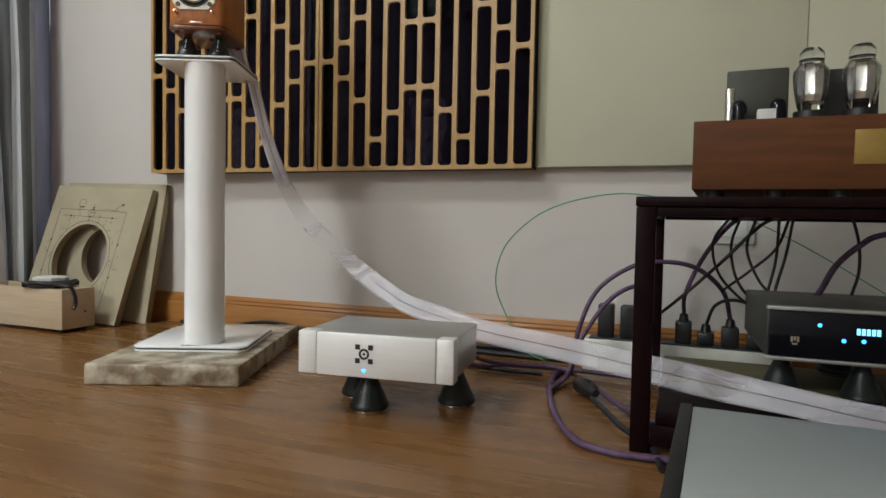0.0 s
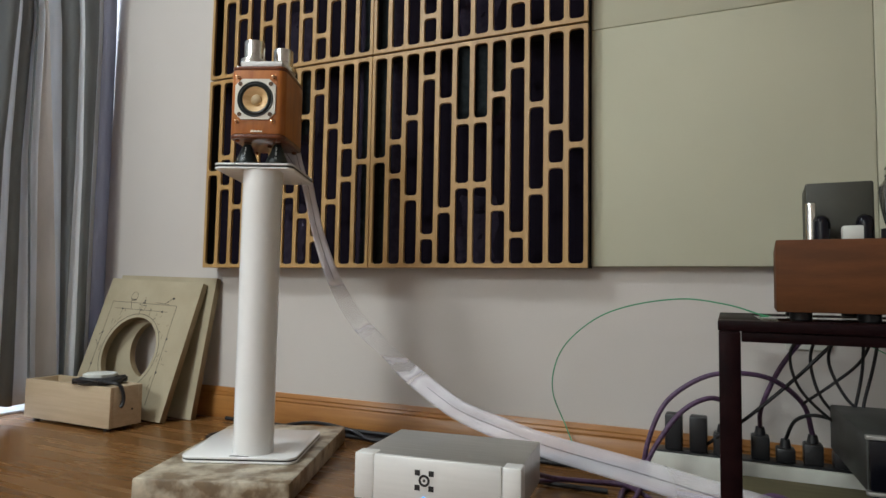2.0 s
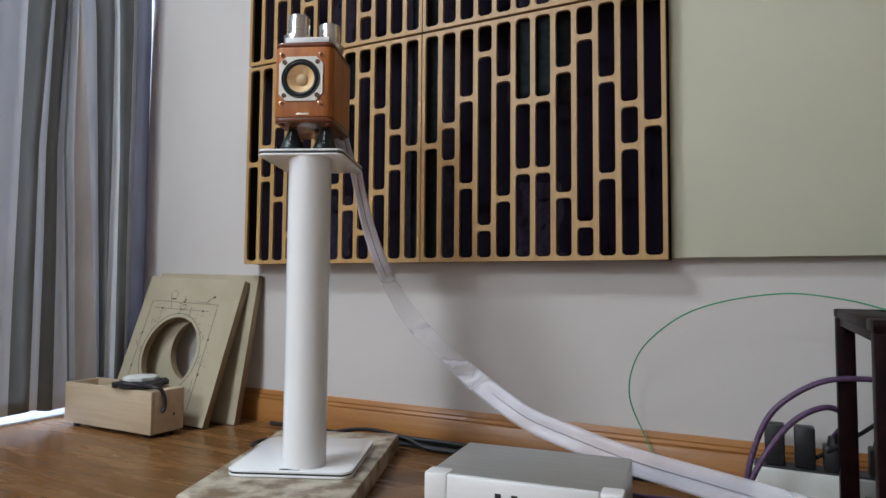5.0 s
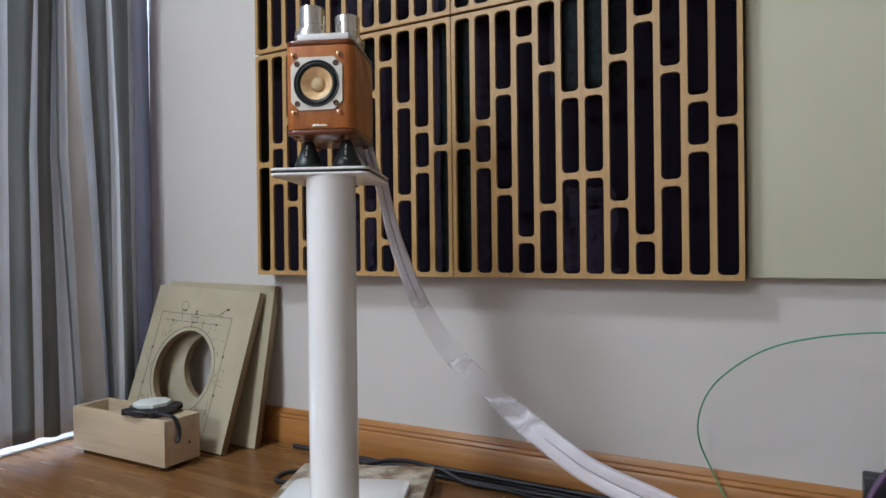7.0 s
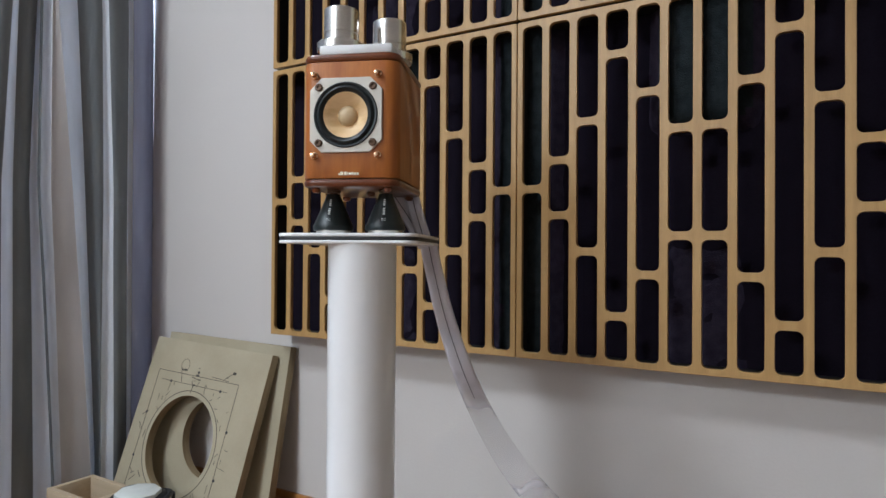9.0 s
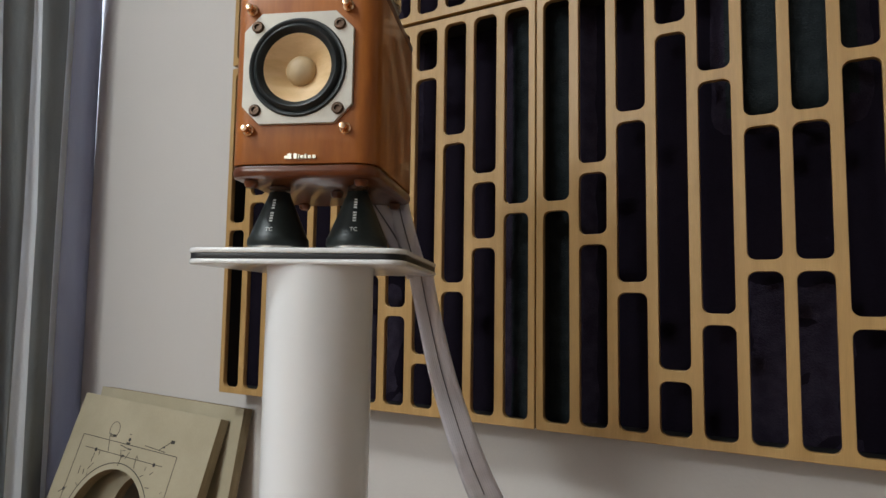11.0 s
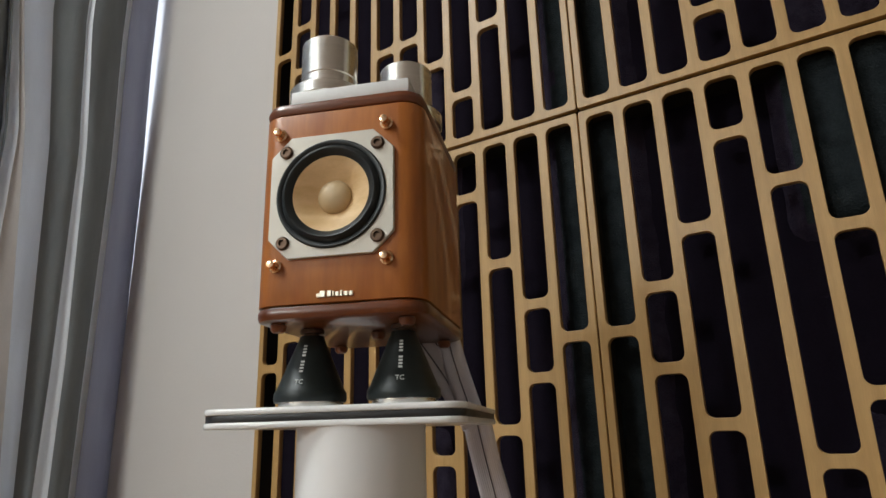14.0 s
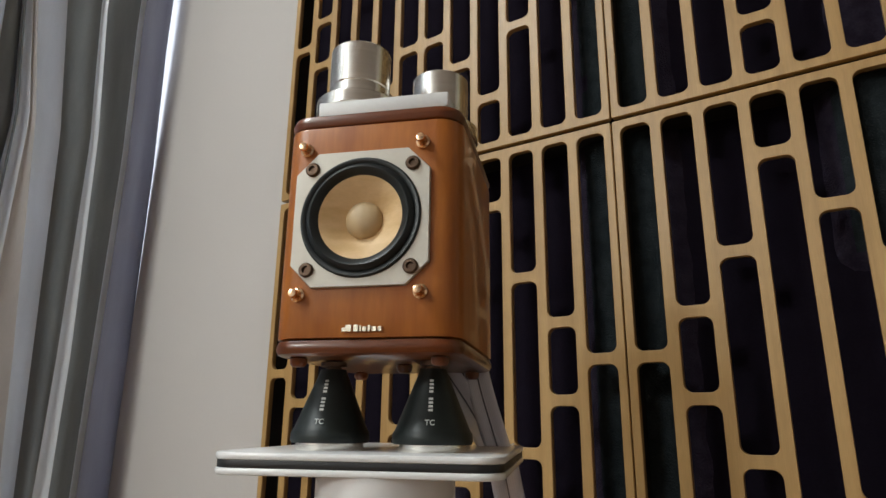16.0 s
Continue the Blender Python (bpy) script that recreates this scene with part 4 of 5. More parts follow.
# ---- leaning boards and box in the corner ----
def baffle(m, w, h, hole_r, hole, marks, label):
    t = thing("baffle_board", m, label, "board", "boards leaning on the wall")
    th = 0.02
    outer = [(w / 2, 0), (w / 2, h), (-w / 2, h), (-w / 2, 0)]
    cu = bpy.data.curves.new("b", "CURVE")
    cu.dimensions, cu.fill_mode, cu.extrude = "2D", "BOTH", th / 2
    for lp in (outer, [(hole[0] + hole_r * math.cos(a), hole[1] + hole_r * math.sin(a)) for a in np.linspace(0, 2 * math.pi, 65)[:-1]]):
        sp = cu.splines.new("POLY")
        sp.points.add(len(lp) - 1)
        for q, (x, y) in zip(sp.points, lp):
            q.co = (x, y, 0, 1)
        sp.use_cyclic_u = True
    tmp = new("tmp", cu)
    me = bpy.data.meshes.new_from_object(tmp.evaluated_get(bpy.context.evaluated_depsgraph_get()))
    bpy.data.objects.remove(tmp)
    me.transform(Matrix.Rotation(radians(90), 4, "X"))
    me.materials.clear()
    me.materials.append(M["mdf"])
    me.materials.append(M["mdf_edge"])
    for f in me.polygons:
        f.material_index = 0 if abs(f.normal.y) > 0.9 else 1
    o = new("board", me)
    o.parent = t
    if marks:
        y = -th / 2
        ring = bm_lathe([(hole_r + 0.012, -y - 0.001), (hole_r + 0.012, -y + 0.0004), (hole_r + 0.0104, -y + 0.0004), (hole_r + 0.0104, -y - 0.001)], 64, (hole[0], 0, hole[1]), "y")
        part("scribed_circle", ring, M["pencil"], t, "pencil circle round the hole")
        b = None
        x0, x1, z0, z1 = hole[0] - 0.145, hole[0] + 0.142, hole[1] - 0.15, hole[1] + 0.158
        for a0, c0, a1, c1 in ((x0, z1, x1, z1 + 0.0013), (x0, z0, x0 + 0.0013, z1), (x1, z0, x1 + 0.0013, z1), (x0 + 0.02, z1 - 0.022, x1 - 0.03, z1 - 0.0208)):
            b = bm_box(a0, y - 0.0004, c0, a1, y + 0.001, c1, bm=b)
        for k in range(9):
            cx, cz = hole[0] + random.uniform(-0.14, 0.14), hole[1] + random.uniform(0.13, 0.18)
            b = bm_box(cx, y - 0.0004, cz, cx + random.uniform(0.003, 0.012), y + 0.001, cz + random.uniform(0.001, 0.006), bm=b)
        def stroke(bm, x, z, length, turn, wide=0.0010):
            k = bm_box(-length / 2, -0.0004, -wide / 2, length / 2, 0.001, wide / 2)
            bmesh.ops.rotate(k, verts=k.verts[:], cent=(0, 0, 0), matrix=Matrix.Rotation(turn, 3, "Y"))
            bmesh.ops.translate(k, verts=k.verts[:], vec=(x, y, z))
            return merge(bm, k)
        for k in range(46):
            an, rr = random.uniform(0, 2 * math.pi), hole_r + random.choice((0.020, 0.028, 0.038, 0.048)) + random.uniform(-0.004, 0.004)
            px, pz = hole[0] + rr * math.cos(an), hole[1] + rr * math.sin(an)
            if abs(px) < w / 2 - 0.02 and 0.01 < pz < h - 0.02:
                b = stroke(b, px, pz, random.uniform(0.006, 0.026), random.choice((0, 1.57, 0.8, -0.7)) + random.uniform(-0.2, 0.2), random.uniform(0.0007, 0.0015))
        for cx, cz, ln, tn in ((-0.075, h - 0.085, 0.030, 1.2), (-0.068, h - 0.070, 0.012, 0.2), (0.085, h - 0.066, 0.030, -0.6), (-0.02, h - 0.060, 0.006, 0.0), (0.06, h - 0.075, 0.060, 0.05), (-0.03, hole[1] + 0.140, 0.015, 1.1), (-0.01, hole[1] + 0.140, 0.015, -1.1)):
            b = stroke(b, cx, cz, ln, tn, 0.0013)
        small = bm_lathe([(0.0150, -y - 0.001), (0.0150, -y + 0.0004), (0.0140, -y + 0.0004), (0.0140, -y - 0.001)], 32, (-0.072, 0, h - 0.058), "y")
        b = merge(b, small)
        part("pencil_layout", b, M["pencil"], t, "pencil layout lines", smooth=False)
        for a in range(10):
            an = 2 * math.pi * (a + 0.5) / 10
            px, pz = hole[0] + 0.152 * math.cos(an), hole[1] + 0.168 * math.sin(an)
            part("drilled_hole", bm_lathe([(0.0035, -y - 0.002), (0.0035, -y + 0.0005), (0.0, -y + 0.0005)], 16, (px, 0, pz), "y"), M["cable"], t, "small dark drilled hole")
    return t


baffle(pose(-1.760, 1.510, 0.004, -10.2, 1.0, 0), 0.425, 0.436, 0.092, (-0.008, 0.195), False, "raw brown fibreboard panel with a round hole, leaning on the wall")
baffle(pose(-1.788, 1.428, 0.009, -18.0, 2.0, 0), 0.408, 0.430, 0.112, (-0.018, 0.192), True, "raw fibreboard baffle with a large hole and pencil marks")

BOX = pose(-1.794, 1.275, 0, 0, 0, 0)
box = thing("plywood_box", BOX, "pale plywood open-topped box standing on small feet", "box")
bw, bd, b0, b1, tk = 0.362, 0.104, 0.011, 0.122, 0.012
part("front_board", bm_box(-bw / 2, 0, b0, bw / 2, tk, b1, 0.001), M["pine"], box)
part("back_board", bm_box(-bw / 2, bd - tk, b0, bw / 2, bd, b1, 0.001), M["pine"], box)
for x in (-bw / 2 + 0.0005, bw / 2 - tk - 0.0005):
    part("end_board", bm_box(x, tk, b0, x + tk, bd - tk, b1 - 0.0005, 0.0005), M["pine"], box)
part("bottom_board", bm_box(-bw / 2 + tk, tk, b0, bw / 2 - tk, bd - tk, b0 + tk), M["pine"], box)
part("top_board", bm_box(-0.03, tk, b1 - tk, bw / 2 - tk - 0.0005, bd - tk, b1 - 0.001), M["pine"], box)
for x in (-bw / 2 + 0.03, bw / 2 - 0.03):
    for y in (0.02, bd - 0.02):
        part("foot", bm_lathe([(0, 0), (0.009, 0), (0.01, 0.002), (0.01, 0.011), (0, 0.011)], 16, (x, y, 0)), M["plastic"], box, "small black rubber foot")

dr = thing("bare_driver", BOX @ pose(0.073, 0.05, b1, 0, 0, 10), "small black framed driver unit lying face down with white magnet", "speaker driver")
part("frame", bm_lathe([(0.036, 0.0), (0.056, 0.0), (0.060, 0.004), (0.060, 0.012), (0.054, 0.018), (0.039, 0.020), (0.036, 0.016)], 16), M["plastic"], dr)
part("magnet", bm_lathe([(0, 0.016), (0.043, 0.016), (0.045, 0.018), (0.045, 0.027), (0.042, 0.029), (0, 0.029)], 8), M["paper"], dr, "flat white octagonal cover")
for a in range(4):
    an = radians(45 + 90 * a)
    part("mounting_lug", bm_box(0.054, -0.01, 0.002, 0.071, 0.01, 0.016, 0.003), M["plastic"], dr).matrix_local = pose(0, 0, 0, 0, 0, math.degrees(an))
ring = [(0.063 * math.cos(a), 0.061 * math.sin(a), 0.013 + 0.004 * math.sin(3 * a)) for a in np.linspace(-2.6, 2.9, 16)]
part("coiled_lead", bm_tube(ring, 0.0055, 8, 3), M["cable"], dr, "black lead coiled round the frame")
part("screw_hole", bm_lathe([(0.0032, 0.0), (0.0032, 0.0006), (0.0, 0.0006)], 16), M["cable"], box, "small dark screw hole").matrix_local = pose(bw / 2, 0.072, 0.055, 0, 90, 0)
drop = pose(0.073, 0.05, 0, 0, 0, 10).inverted()
lead = [(0.085, 0.012, 0.014), (bw / 2 - 0.012, 0.018, 0.010), (bw / 2 + 0.002, 0.028, 0.003), (bw / 2 + 0.007, 0.034, -0.016), (bw / 2 + 0.006, 0.038, -0.035), (bw / 2 + 0.005, 0.036, -0.048), (bw / 2 + 0.005, 0.030, -0.056)]
part("lead", bm_tube([tuple(drop @ Vector(p)) for p in lead], 0.0048, 8, 6), M["cable"], dr, "short black lead")

# ---- rack with valve amplifier ----
RX, RY, RH, RW, RD = -0.085, 0.985, 0.371, 0.98, 0.44
rack = thing("low_table", pose(RX, RY, 0), "low dark mahogany table used as an equipment rack", "table")
L = 0.027
b = bm_box(0, 0, RH - 0.014, RW, 0.055, RH, 0.002)
b = bm_box(0, RD - 0.055, RH - 0.014, RW, RD, RH, 0.002, bm=b)
for x in (0, RW - 0.055):
    b = bm_box(x, 0.0555, RH - 0.014, x + 0.055, RD - 0.0555, RH, 0.002, bm=b)
part("tabletop", b, M["mahogany"], rack, "dark mahogany frame of the table top")
o = part("pane", bm_box(0.056, 0.056, RH - 0.007, RW - 0.056, RD - 0.056, RH - 0.001, 0.001), M["pane"], rack, "clear glass pane in the table top")
o.visible_shadow = False
for x in (0.001, RW - L - 0.001):
    for y in (0.001, RD - L - 0.001):
        part("leg", bm_box(x, y, 0, x + L, y + L, RH - 0.0145, 0.002), M["mahogany"], rack)
for y in (0.006, RD - 0.026):
    part("rail", bm_box(L + 0.002, y, RH - 0.028, RW - L - 0.002, y + 0.02, RH - 0.0145, 0.001), M["mahogany"], rack)
for x in (0.006, RW - 0.026):
    part("rail", bm_box(x, L + 0.002, RH - 0.028, x + 0.02, RD - L - 0.002, RH - 0.0145, 0.001), M["mahogany"], rack)
part("shelf", bm_box(0.036, 0.172, 0.042, RW - 0.036, RD - 0.01, 0.062, 0.002), M["shelf"], rack, "olive-brown pale shelf board")
part("shelf_front", bm_box(0.036, 0.01, 0.042, RW - 0.036, 0.170, 0.062, 0.002), M["mahogany"], rack)
part("shelf_rail", bm_box(L + 0.002, 0.004, 0.012, RW - L - 0.002, 0.024, 0.0415, 0.001), M["mahogany"], rack)

TA = pose(-0.0110, 1.035, RH, 0, 0, -3.0)
amp = thing("valve_amplifier", TA, "valve amplifier with reddish wooden plinth and glass tubes", "amplifier")
TW, TD, Z0, Z1 = 0.43, 0.26, 0.012, 0.111
part("plinth", bm_box(0, 0, Z0, TW, TD, Z1, 0.0015), M["walnut"], amp)
for x in (0.03, 0.11, 0.19, TW - 0.03):
    for y in (0.03, TD - 0.03):
        part("foot", bm_lathe([(0, 0), (0.012, 0), (0.014, 0.002), (0.014, Z0), (0, Z0)], 20, (x, y, 0)), M["plastic"], amp, "black round foot")
part("name_plate", bm_box(0.200, -0.0012, Z1 - 0.066, 0.275, 0.0003, Z1 - 0.020, 0.0004), M["gold"], amp, "dull brass plate")
part("transformer", bm_box(0.042, 0.10, Z1, 0.128, 0.19, Z1 + 0.092, 0.003), M["xformer"], amp, "square grey-green transformer cover")
part("transformer", bm_box(0.158, 0.125, Z1, 0.248, 0.205, Z1 + 0.090, 0.003), M["plastic"], amp, "square black transformer cover")
part("capacitor", bm_lathe([(0, Z1), (0.007, Z1), (0.007, Z1 + 0.056), (0.006, Z1 + 0.058), (0, Z1 + 0.058)], 24, (0.047, 0.07, 0)), M["steel"], amp, "slim silver rod capacitor")
part("socket_cover", bm_box(0.0845, 0.055, Z1, 0.110, 0.08, Z1 + 0.023, 0.002), M["paper"], amp, "small white block")


def small_tube(x, y):
    t = part("small_tube", bm_lathe([(0, Z1), (0.011, Z1), (0.011, Z1 + 0.028), (0.009, Z1 + 0.035), (0.004, Z1 + 0.039), (0, Z1 + 0.040)], 28, (x, y, 0)), M["gloss"], amp, "small dark glass tube")
    return t


small_tube(0.060, 0.066)
small_tube(0.112, 0.066)


def big_tube(x, y):
    z = Z1 + 0.004
    prof = [(0.0, 0.016), (0.016, 0.016), (0.0205, 0.026), (0.0255, 0.050), (0.028, 0.070), (0.027, 0.081), (0.021, 0.088), (0.0185, 0.093), (0.0195, 0.099), (0.019, 0.108), (0.013, 0.115), (0.0, 0.117)]
    g = part("power_tube", bm_lathe([(r * 0.86, z + h * 0.94) for r, h in prof], 40, (x, y, 0)), M["tglass"], amp, "clear bottle-shaped glass power tube")
    part("tube_base", bm_lathe([(0, Z1), (0.022, Z1), (0.022, z + 0.0155), (0, z + 0.0155)], 32, (x, y, 0)), M["plastic"], g, "black tube base")
    part("anode", bm_lathe([(0.0, z + 0.030), (0.014, z + 0.030), (0.0165, z + 0.040), (0.0165, z + 0.074), (0.012, z + 0.082), (0.0, z + 0.082)], 9, (x, y, 0)), M["anode"], g, "shiny grey metal plates inside", smooth=False)
    part("spacer", bm_lathe([(0, z + 0.089), (0.0165, z + 0.089), (0.0165, z + 0.0915), (0, z + 0.0915)], 24, (x, y, 0)), M["plastic"], g, "dark round spacer inside the tube")
    for dx in (-0.008, 0.008):
        part("support_rod", bm_tube([(x + dx, y, z + 0.017), (x + dx, y, z + 0.05), (x + dx, y, z + 0.089)], 0.0008, 6, 2), M["steel"], g)


big_tube(0.155, 0.085)
big_tube(0.218, 0.085)
big_tube(0.290, 0.085)

# ---- black device on the shelf ----
DV = pose(0.105, 1.138, 0.062, 0, 0, 1.5) @ Matrix.Scale(1.08, 4)
dev = thing("network_player", DV @ pose(0, 0, 0.058), "black glossy fronted audio device with blue lights", "audio device")
DW, DD, DH = 0.29, 0.27, 0.078
part("casing", bm_box(0.002, 0.008, 0.002, DW - 0.002, DD, DH - 0.002, 0.003), M["grey_top"], dev)
part("front_panel", bm_box(0.004, -0.002, 0.006, DW - 0.004, 0.0075, DH - 0.006, 0.002), M["gloss"], dev)
b = bm_slab(DW, 0.012, 0.004, 0.0, 0.0055, 0.001, 4, DW / 2, 0.003)
b = bm_slab(DW, 0.012, 0.004, DH - 0.0055, DH, 0.001, 4, DW / 2, 0.003, bm=b)
part("trim", b, M["alu"], dev, "silver trim along the front")
for x, z in ((0.068, 0.054), (0.098, 0.034), (0.122, 0.035)):
    part("indicator", bm_lathe([(0.0028, 0.001), (0.0028, 0.0026), (0, 0.003)], 14, (x, 0, z), "y"), M["led"], dev, "blue indicator light")
b = None
for k in range(5):
    b = bm_box(0.113 + 0.006 * k, -0.0026, 0.0435, 0.1175 + 0.006 * k, -0.0021, 0.0525, bm=b)
part("display", b, M["display"], dev, "blue lit display characters as bars", smooth=False)
b = None
for k, (x, h) in enumerate(((0.032, 0.008), (0.036, 0.006), (0.040, 0.008))):
    b = bm_box(x, -0.0026, 0.036 - h, x + 0.003, -0.0021, 0.036, bm=b)
b = bm_box(0.034, -0.0026, 0.024, 0.041, -0.0021, 0.0265, bm=b)
part("mark", b, M["badge"], dev, "small silver mark", smooth=False)
for u, d in ((0.03, 0.05), (0.13, 0.03), (0.26, 0.05), (0.14, 0.22)):
    isolator(DV @ pose(u, d, 0), 0.058, 0.028, "isolation feet under the black device", False, "black conical isolation foot on the table shelf")

# ---- silver component in the foreground ----
comp = thing("silver_component", pose(-0.032, 0.520, 0, 0, 0, -2.7), "large silver-topped component with black side panel", "audio device")
part("casing", bm_box(0.014, 0.003, 0.012, 0.40, 0.332, 0.1135, 0.002), M["silver_lid"], comp)
part("side_panel", bm_box(0.0, 0.0, 0.010, 0.0135, 0.335, 0.1155, 0.0015), M["plastic"], comp, "black side panel")
for x in (0.04, 0.36):
    for y in (0.04, 0.30):
        part("foot", bm_lathe([(0, 0), (0.016, 0), (0.018, 0.003), (0.018, 0.012), (0, 0.012)], 20, (x, y, 0)), M["plastic"], comp)

# ---- power strip and plugs ----
PS = pose(-0.226, 1.482, 0, 0, 0, -1)
strip = thing("power_strip", PS, "white power strip with black sockets on the floor", "power strip")
part("body", bm_box(0, 0, 0, 0.42, 0.062, 0.072, 0.004), M["strip"], strip)
part("socket_panel", bm_box(0.012, 0.006, 0.072, 0.408, 0.056, 0.0755, 0.001), M["plastic"], strip, "black socket panel")
def plug(x, h, w=0.034):
    t = thing("power_plug", PS @ pose(x, 0.031, 0.0755), "black mains plug standing in the power strip", "plug", "plugs in the power strip")
    part("body", bm_box(-w / 2, -0.019, 0, w / 2, 0.019, h, 0.004), M["plastic"], t)
    if h < 0.06:
        part("collar", bm_lathe([(0, h), (0.011, h), (0.008, h + 0.016), (0, h + 0.016)], 18), M["plastic"], t)
    return PS @ Vector((x, 0.031, 0.0755 + h + 0.014))


tops = [plug(0.047, 0.075), plug(0.096, 0.074), plug(0.142, 0.045), plug(0.212, 0.048), plug(0.257, 0.028), plug(0.305, 0.042), plug(0.355, 0.030)]


# ---- cables ----
def cable(pts, r, material, label, group=""):
    o = solid("cable", bm_tube(pts, r, 10, 9), M[material], label, "cable", group=group)
    return o


def arc(a, c, lift, sag_y=0.0):
    a, c = Vector(a), Vector(c)
    m1, m2 = a.lerp(c, 0.25), a.lerp(c, 0.7)
    return [tuple(a), (a.x + 0.15 * (c.x - a.x), m1.y + sag_y, a.z + 0.75 * lift), (m1.x + 0.15 * (c.x - a.x), m1.y + sag_y, a.z + lift), (m2.x, m2.y + sag_y, a.z + 0.85 * lift), tuple(c)]


PUR = "purple braided power cable looping beside the table"
cable([(-0.263, 1.272, 0.006), (-0.232, 1.349, 0.021), (-0.216, 1.358, 0.115), (-0.183, 1.371, 0.194), (-0.119, 1.385, 0.244), (-0.057, 1.394, 0.257), (0.007, 1.421, 0.245), (0.060, 1.466, 0.197), tuple(tops[5])], 0.0048, "purple", PUR, "purple cables")
cable([(-0.254, 1.244, 0.006), (-0.233, 1.331, 0.021), (-0.210, 1.358, 0.094), (-0.157, 1.371, 0.176), (-0.103, 1.394, 0.206), (-0.070, 1.439, 0.182), tuple(tops[2])], 0.0048, "purple", PUR, "purple cables")
cable([(-0.240, 1.46, 0.006), (-0.268, 1.40, 0.006), (-0.254, 1.254, 0.006), (-0.212, 1.095, 0.006), (-0.164, 0.990, 0.006), (-0.115, 0.955, 0.006), (-0.065, 0.952, 0.006), (-0.020, 0.955, 0.006), (0.06, 0.94, 0.006), (0.15, 0.91, 0.006)], 0.0055, "purple", "purple braided cable lying in a loop on the floor", "purple cables")
cable([(-0.424, 1.232, 0.068), (-0.400, 1.331, 0.032), (-0.336, 1.381, 0.020), (-0.265, 1.397, 0.018), (-0.199, 1.316, 0.018), (-0.144, 1.217, 0.018), (-0.093, 1.124, 0.018), (-0.030, 1.050, 0.018), (0.006, 0.918, 0.018), (0.066, 0.850, 0.014)], 0.0048, "purple", "purple braided cable crossing the floor", "purple cables")
cable([(-0.435, 1.223, 0.065), (-0.436, 1.331, 0.021), (-0.375, 1.399, 0.012), (-0.243, 1.414, 0.012), (-0.093, 1.403, 0.012), (0.067, 1.391, 0.012)], 0.005, "purple", "purple braided cable behind the power unit", "purple cables")
cable([(-0.054, 1.287, 0.018), (-0.012, 1.241, 0.078), (0.048, 1.170, 0.080), (0.143, 1.116, 0.077), (0.317, 1.080, 0.074)], 0.0045, "purple", "purple braided cable lying over the table shelf", "purple cables")
con = thing("cable_connector", pose(-0.182, 1.255, 0.0, 0, 0, -56), "black cable connector lying among purple cables", "connector")
part("body", bm_lathe([(0, -0.036), (0.013, -0.036), (0.016, -0.032), (0.016, 0.014), (0.011, 0.026), (0.007, 0.036), (0, 0.036)], 24, (0, 0, 0)), M["plastic"], con).matrix_local = pose(0, 0, 0.0161, 0, 90, 0)
part("latch", bm_box(-0.012, -0.004, 0.0315, 0.010, 0.004, 0.0345, 0.001), M["plastic"], con)
cable([(-0.166, 1.194, 0.015), (-0.138, 1.143, 0.012), (-0.101, 1.068, 0.008), (-0.057, 1.011, 0.006), (-0.036, 0.917, 0.006)], 0.0045, "cable", "black cable leaving its connector", "black cables")
# black cables along the baseboard
for k, (y, z, x0, x1) in enumerate(((1.555, 0.007, -1.46, 0.1), (1.535, 0.006, -1.30, -0.1), (1.548, 0.019, -1.05, -0.25))):
    pts = [(x, y + 0.012 * noise.noise((x * 4, k, 0)), z + 0.003 * abs(noise.noise((x * 6, k, 3)))) for x in np.linspace(x0, x1, 12)]
    cable(pts, 0.0058, "cable", "black cable lying along the baseboard", "black cables")
cable([(-1.254, 1.456, 0.006), (-1.339, 1.401, 0.006), (-1.325, 1.346, 0.006), (-1.234, 1.356, 0.020), (-1.116, 1.484, 0.041), (-1.010, 1.528, 0.026), (-0.929, 1.521, 0.008), (-0.800, 1.521, 0.006), (-0.606, 1.449, 0.006), (-0.447, 1.382, 0.006), (-0.296, 1.379, 0.006)], 0.005, "cable", "black cable looped behind the stone slab", "black cables")
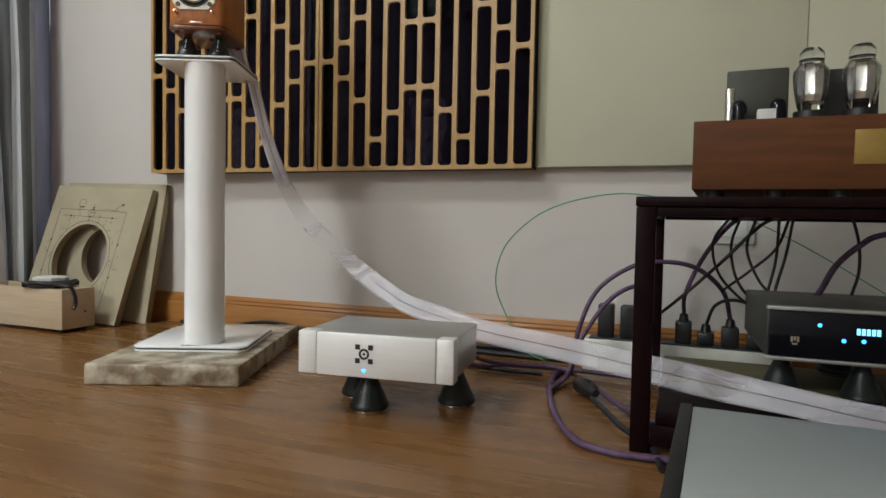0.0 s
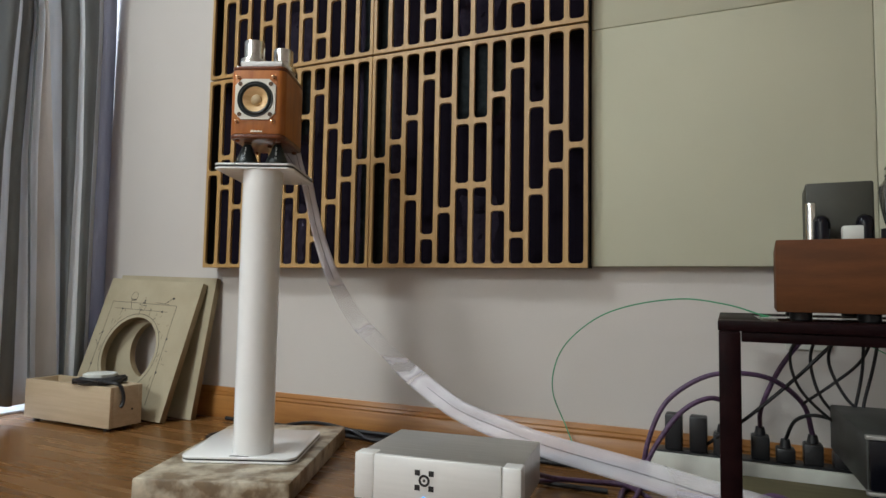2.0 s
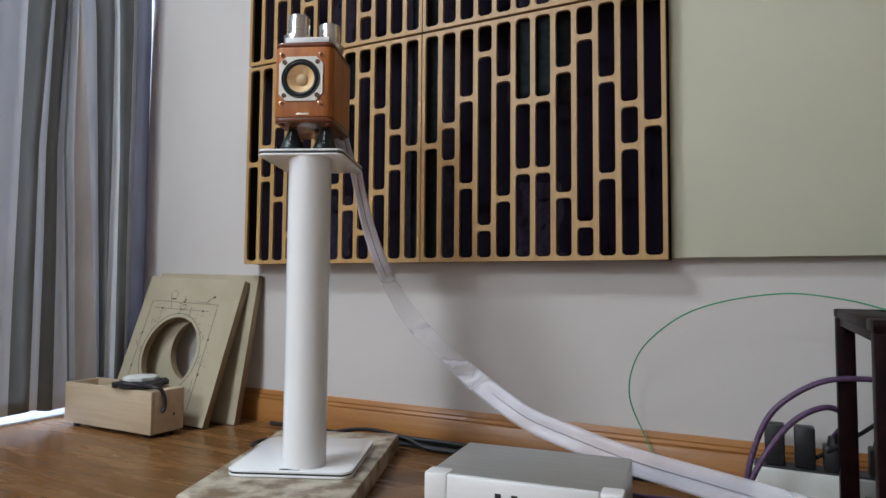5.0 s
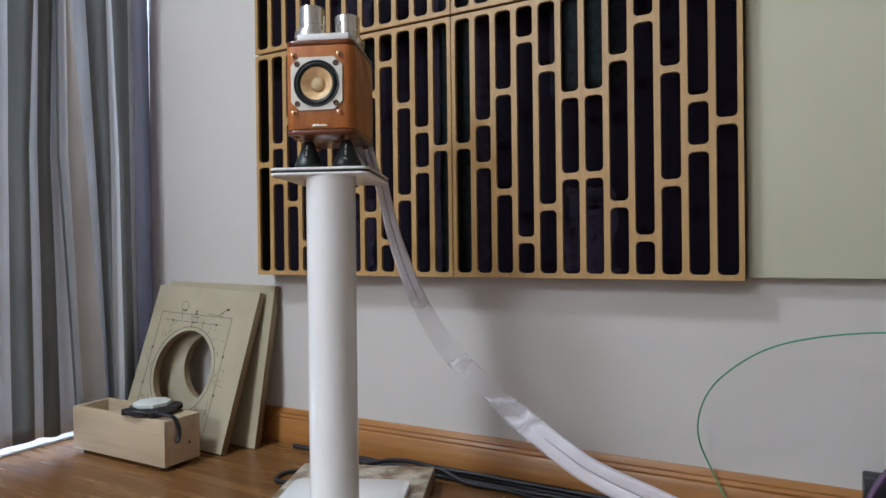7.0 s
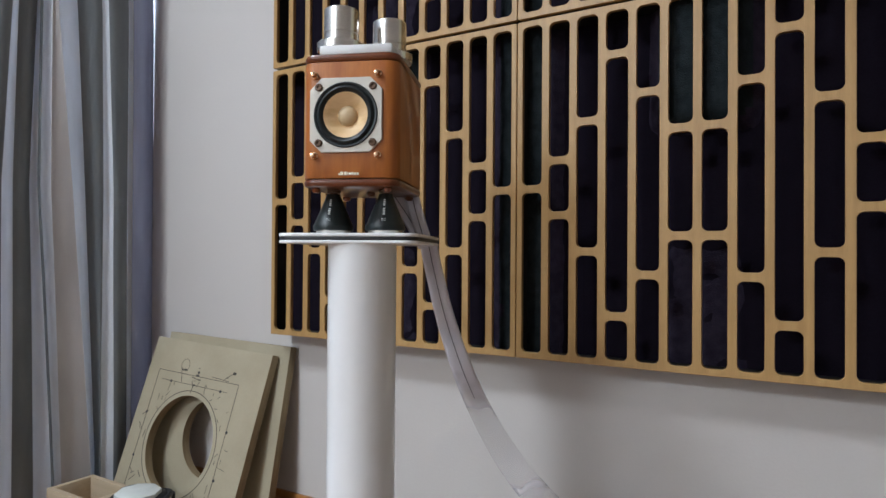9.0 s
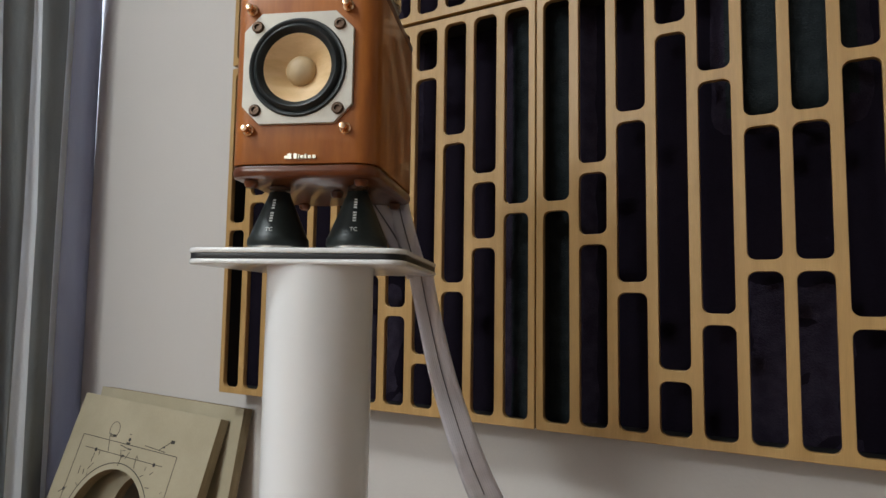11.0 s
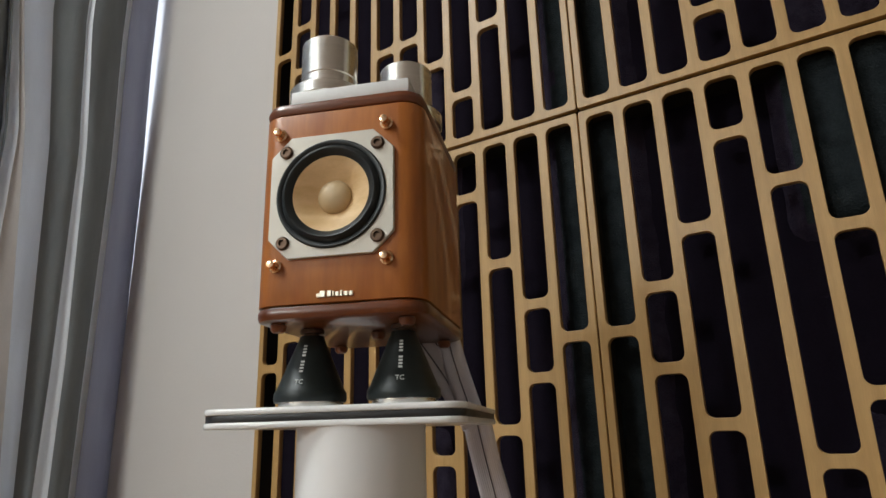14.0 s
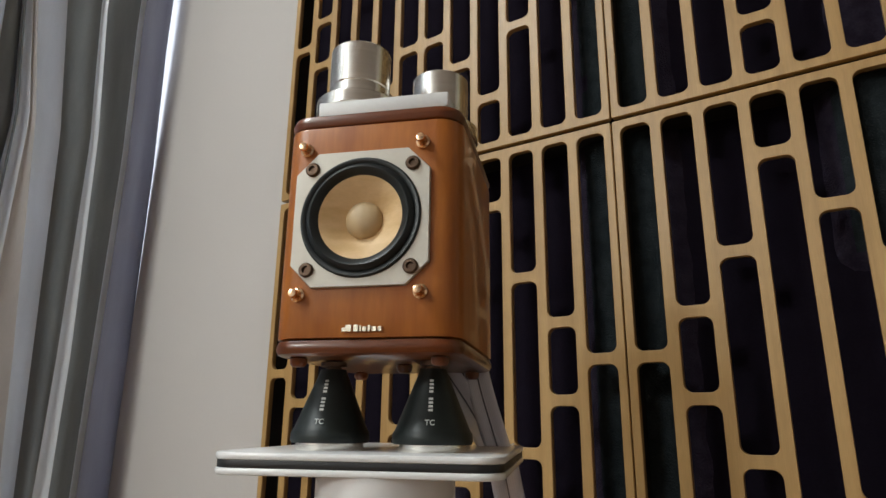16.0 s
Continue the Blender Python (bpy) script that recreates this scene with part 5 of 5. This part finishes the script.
# cables hanging behind the rack
HANG = [[(0.064, 1.38, 0.350), (0.036, 1.42, 0.298), (0.052, 1.42, 0.230), (0.111, 1.41, 0.171), (0.15, 1.40, 0.150)], [(0.082, 1.38, 0.350), (0.070, 1.43, 0.290), (0.085, 1.43, 0.220), (0.130, 1.42, 0.165)],
        [(0.110, 1.38, 0.350), (0.098, 1.42, 0.288), (0.124, 1.42, 0.222), (0.160, 1.41, 0.190)], [(0.166, 1.38, 0.352), (0.151, 1.43, 0.290), (0.108, 1.44, 0.244), (0.06, 1.46, 0.20)],
        [(0.172, 1.38, 0.352), (0.167, 1.42, 0.279), (0.152, 1.42, 0.215), (0.15, 1.41, 0.19)], [(0.148, 1.38, 0.350), (0.150, 1.42, 0.270), (0.138, 1.42, 0.205)], [(0.262, 1.36, 0.352), (0.278, 1.38, 0.305), (0.280, 1.38, 0.254), (0.268, 1.37, 0.21)]]
for pts in HANG:
    cable(pts, 0.0028, "cable", "thin black cable hanging behind the table", "hanging cables")
cable([tuple(tops[3]), (-0.012, 1.45, 0.190), (0.022, 1.43, 0.272), (0.072, 1.41, 0.340), (0.12, 1.38, 0.352)], 0.0045, "purple", "purple cable rising behind the table", "purple cables")
cable([(-0.113, 1.510, 0.093), (-0.037, 1.45, 0.166), (0.046, 1.43, 0.251), (0.12, 1.41, 0.334), (0.16, 1.39, 0.352)], 0.0035, "cable", "black cable crossing behind the table", "hanging cables")
cable([tuple(tops[4]), (0.045, 1.46, 0.165), (0.075, 1.44, 0.182), (0.115, 1.43, 0.175), (0.15, 1.42, 0.16)], 0.0035, "cable", "short black cable arching from its plug", "hanging cables")
cable([(0.205, 1.375, 0.190), (0.223, 1.38, 0.220), (0.244, 1.38, 0.263), (0.279, 1.38, 0.300), (0.319, 1.38, 0.322), (0.44, 1.38, 0.335)], 0.0055, "purple", "thick purple cable behind the device", "purple cables")
cable([(0.10, 1.50, 0.350), (0.17, 1.54, 0.318), (0.27, 1.56, 0.262), (0.40, 1.57, 0.180)], 0.0012, "green", "thin green wire sagging behind the table")
sock = thing("wall_socket", pose(0.085, BACK, 0.335), "white wall socket low on the wall behind the table", "wall socket")
part("plate", bm_box(-0.043, -0.009, -0.043, 0.043, 0.0, 0.043, 0.003), M["strip"], sock)
part("insert", bm_box(-0.026, -0.011, -0.026, 0.026, -0.0092, 0.026, 0.001), M["frame"], sock)
# thin green wire
cable([(-0.303, 1.496, 0.004), (-0.383, 1.542, 0.026), (-0.432, 1.575, 0.098), (-0.453, 1.555, 0.164), (-0.446, 1.537, 0.226), (-0.412, 1.510, 0.287), (-0.342, 1.484, 0.346), (-0.261, 1.452, 0.379), (-0.156, 1.416, 0.396), (-0.071, 1.362, 0.387), (-0.011, 1.313, 0.370), (0.044, 1.259, 0.366)], 0.0014, "green", "thin green wire arching from the table to the floor")
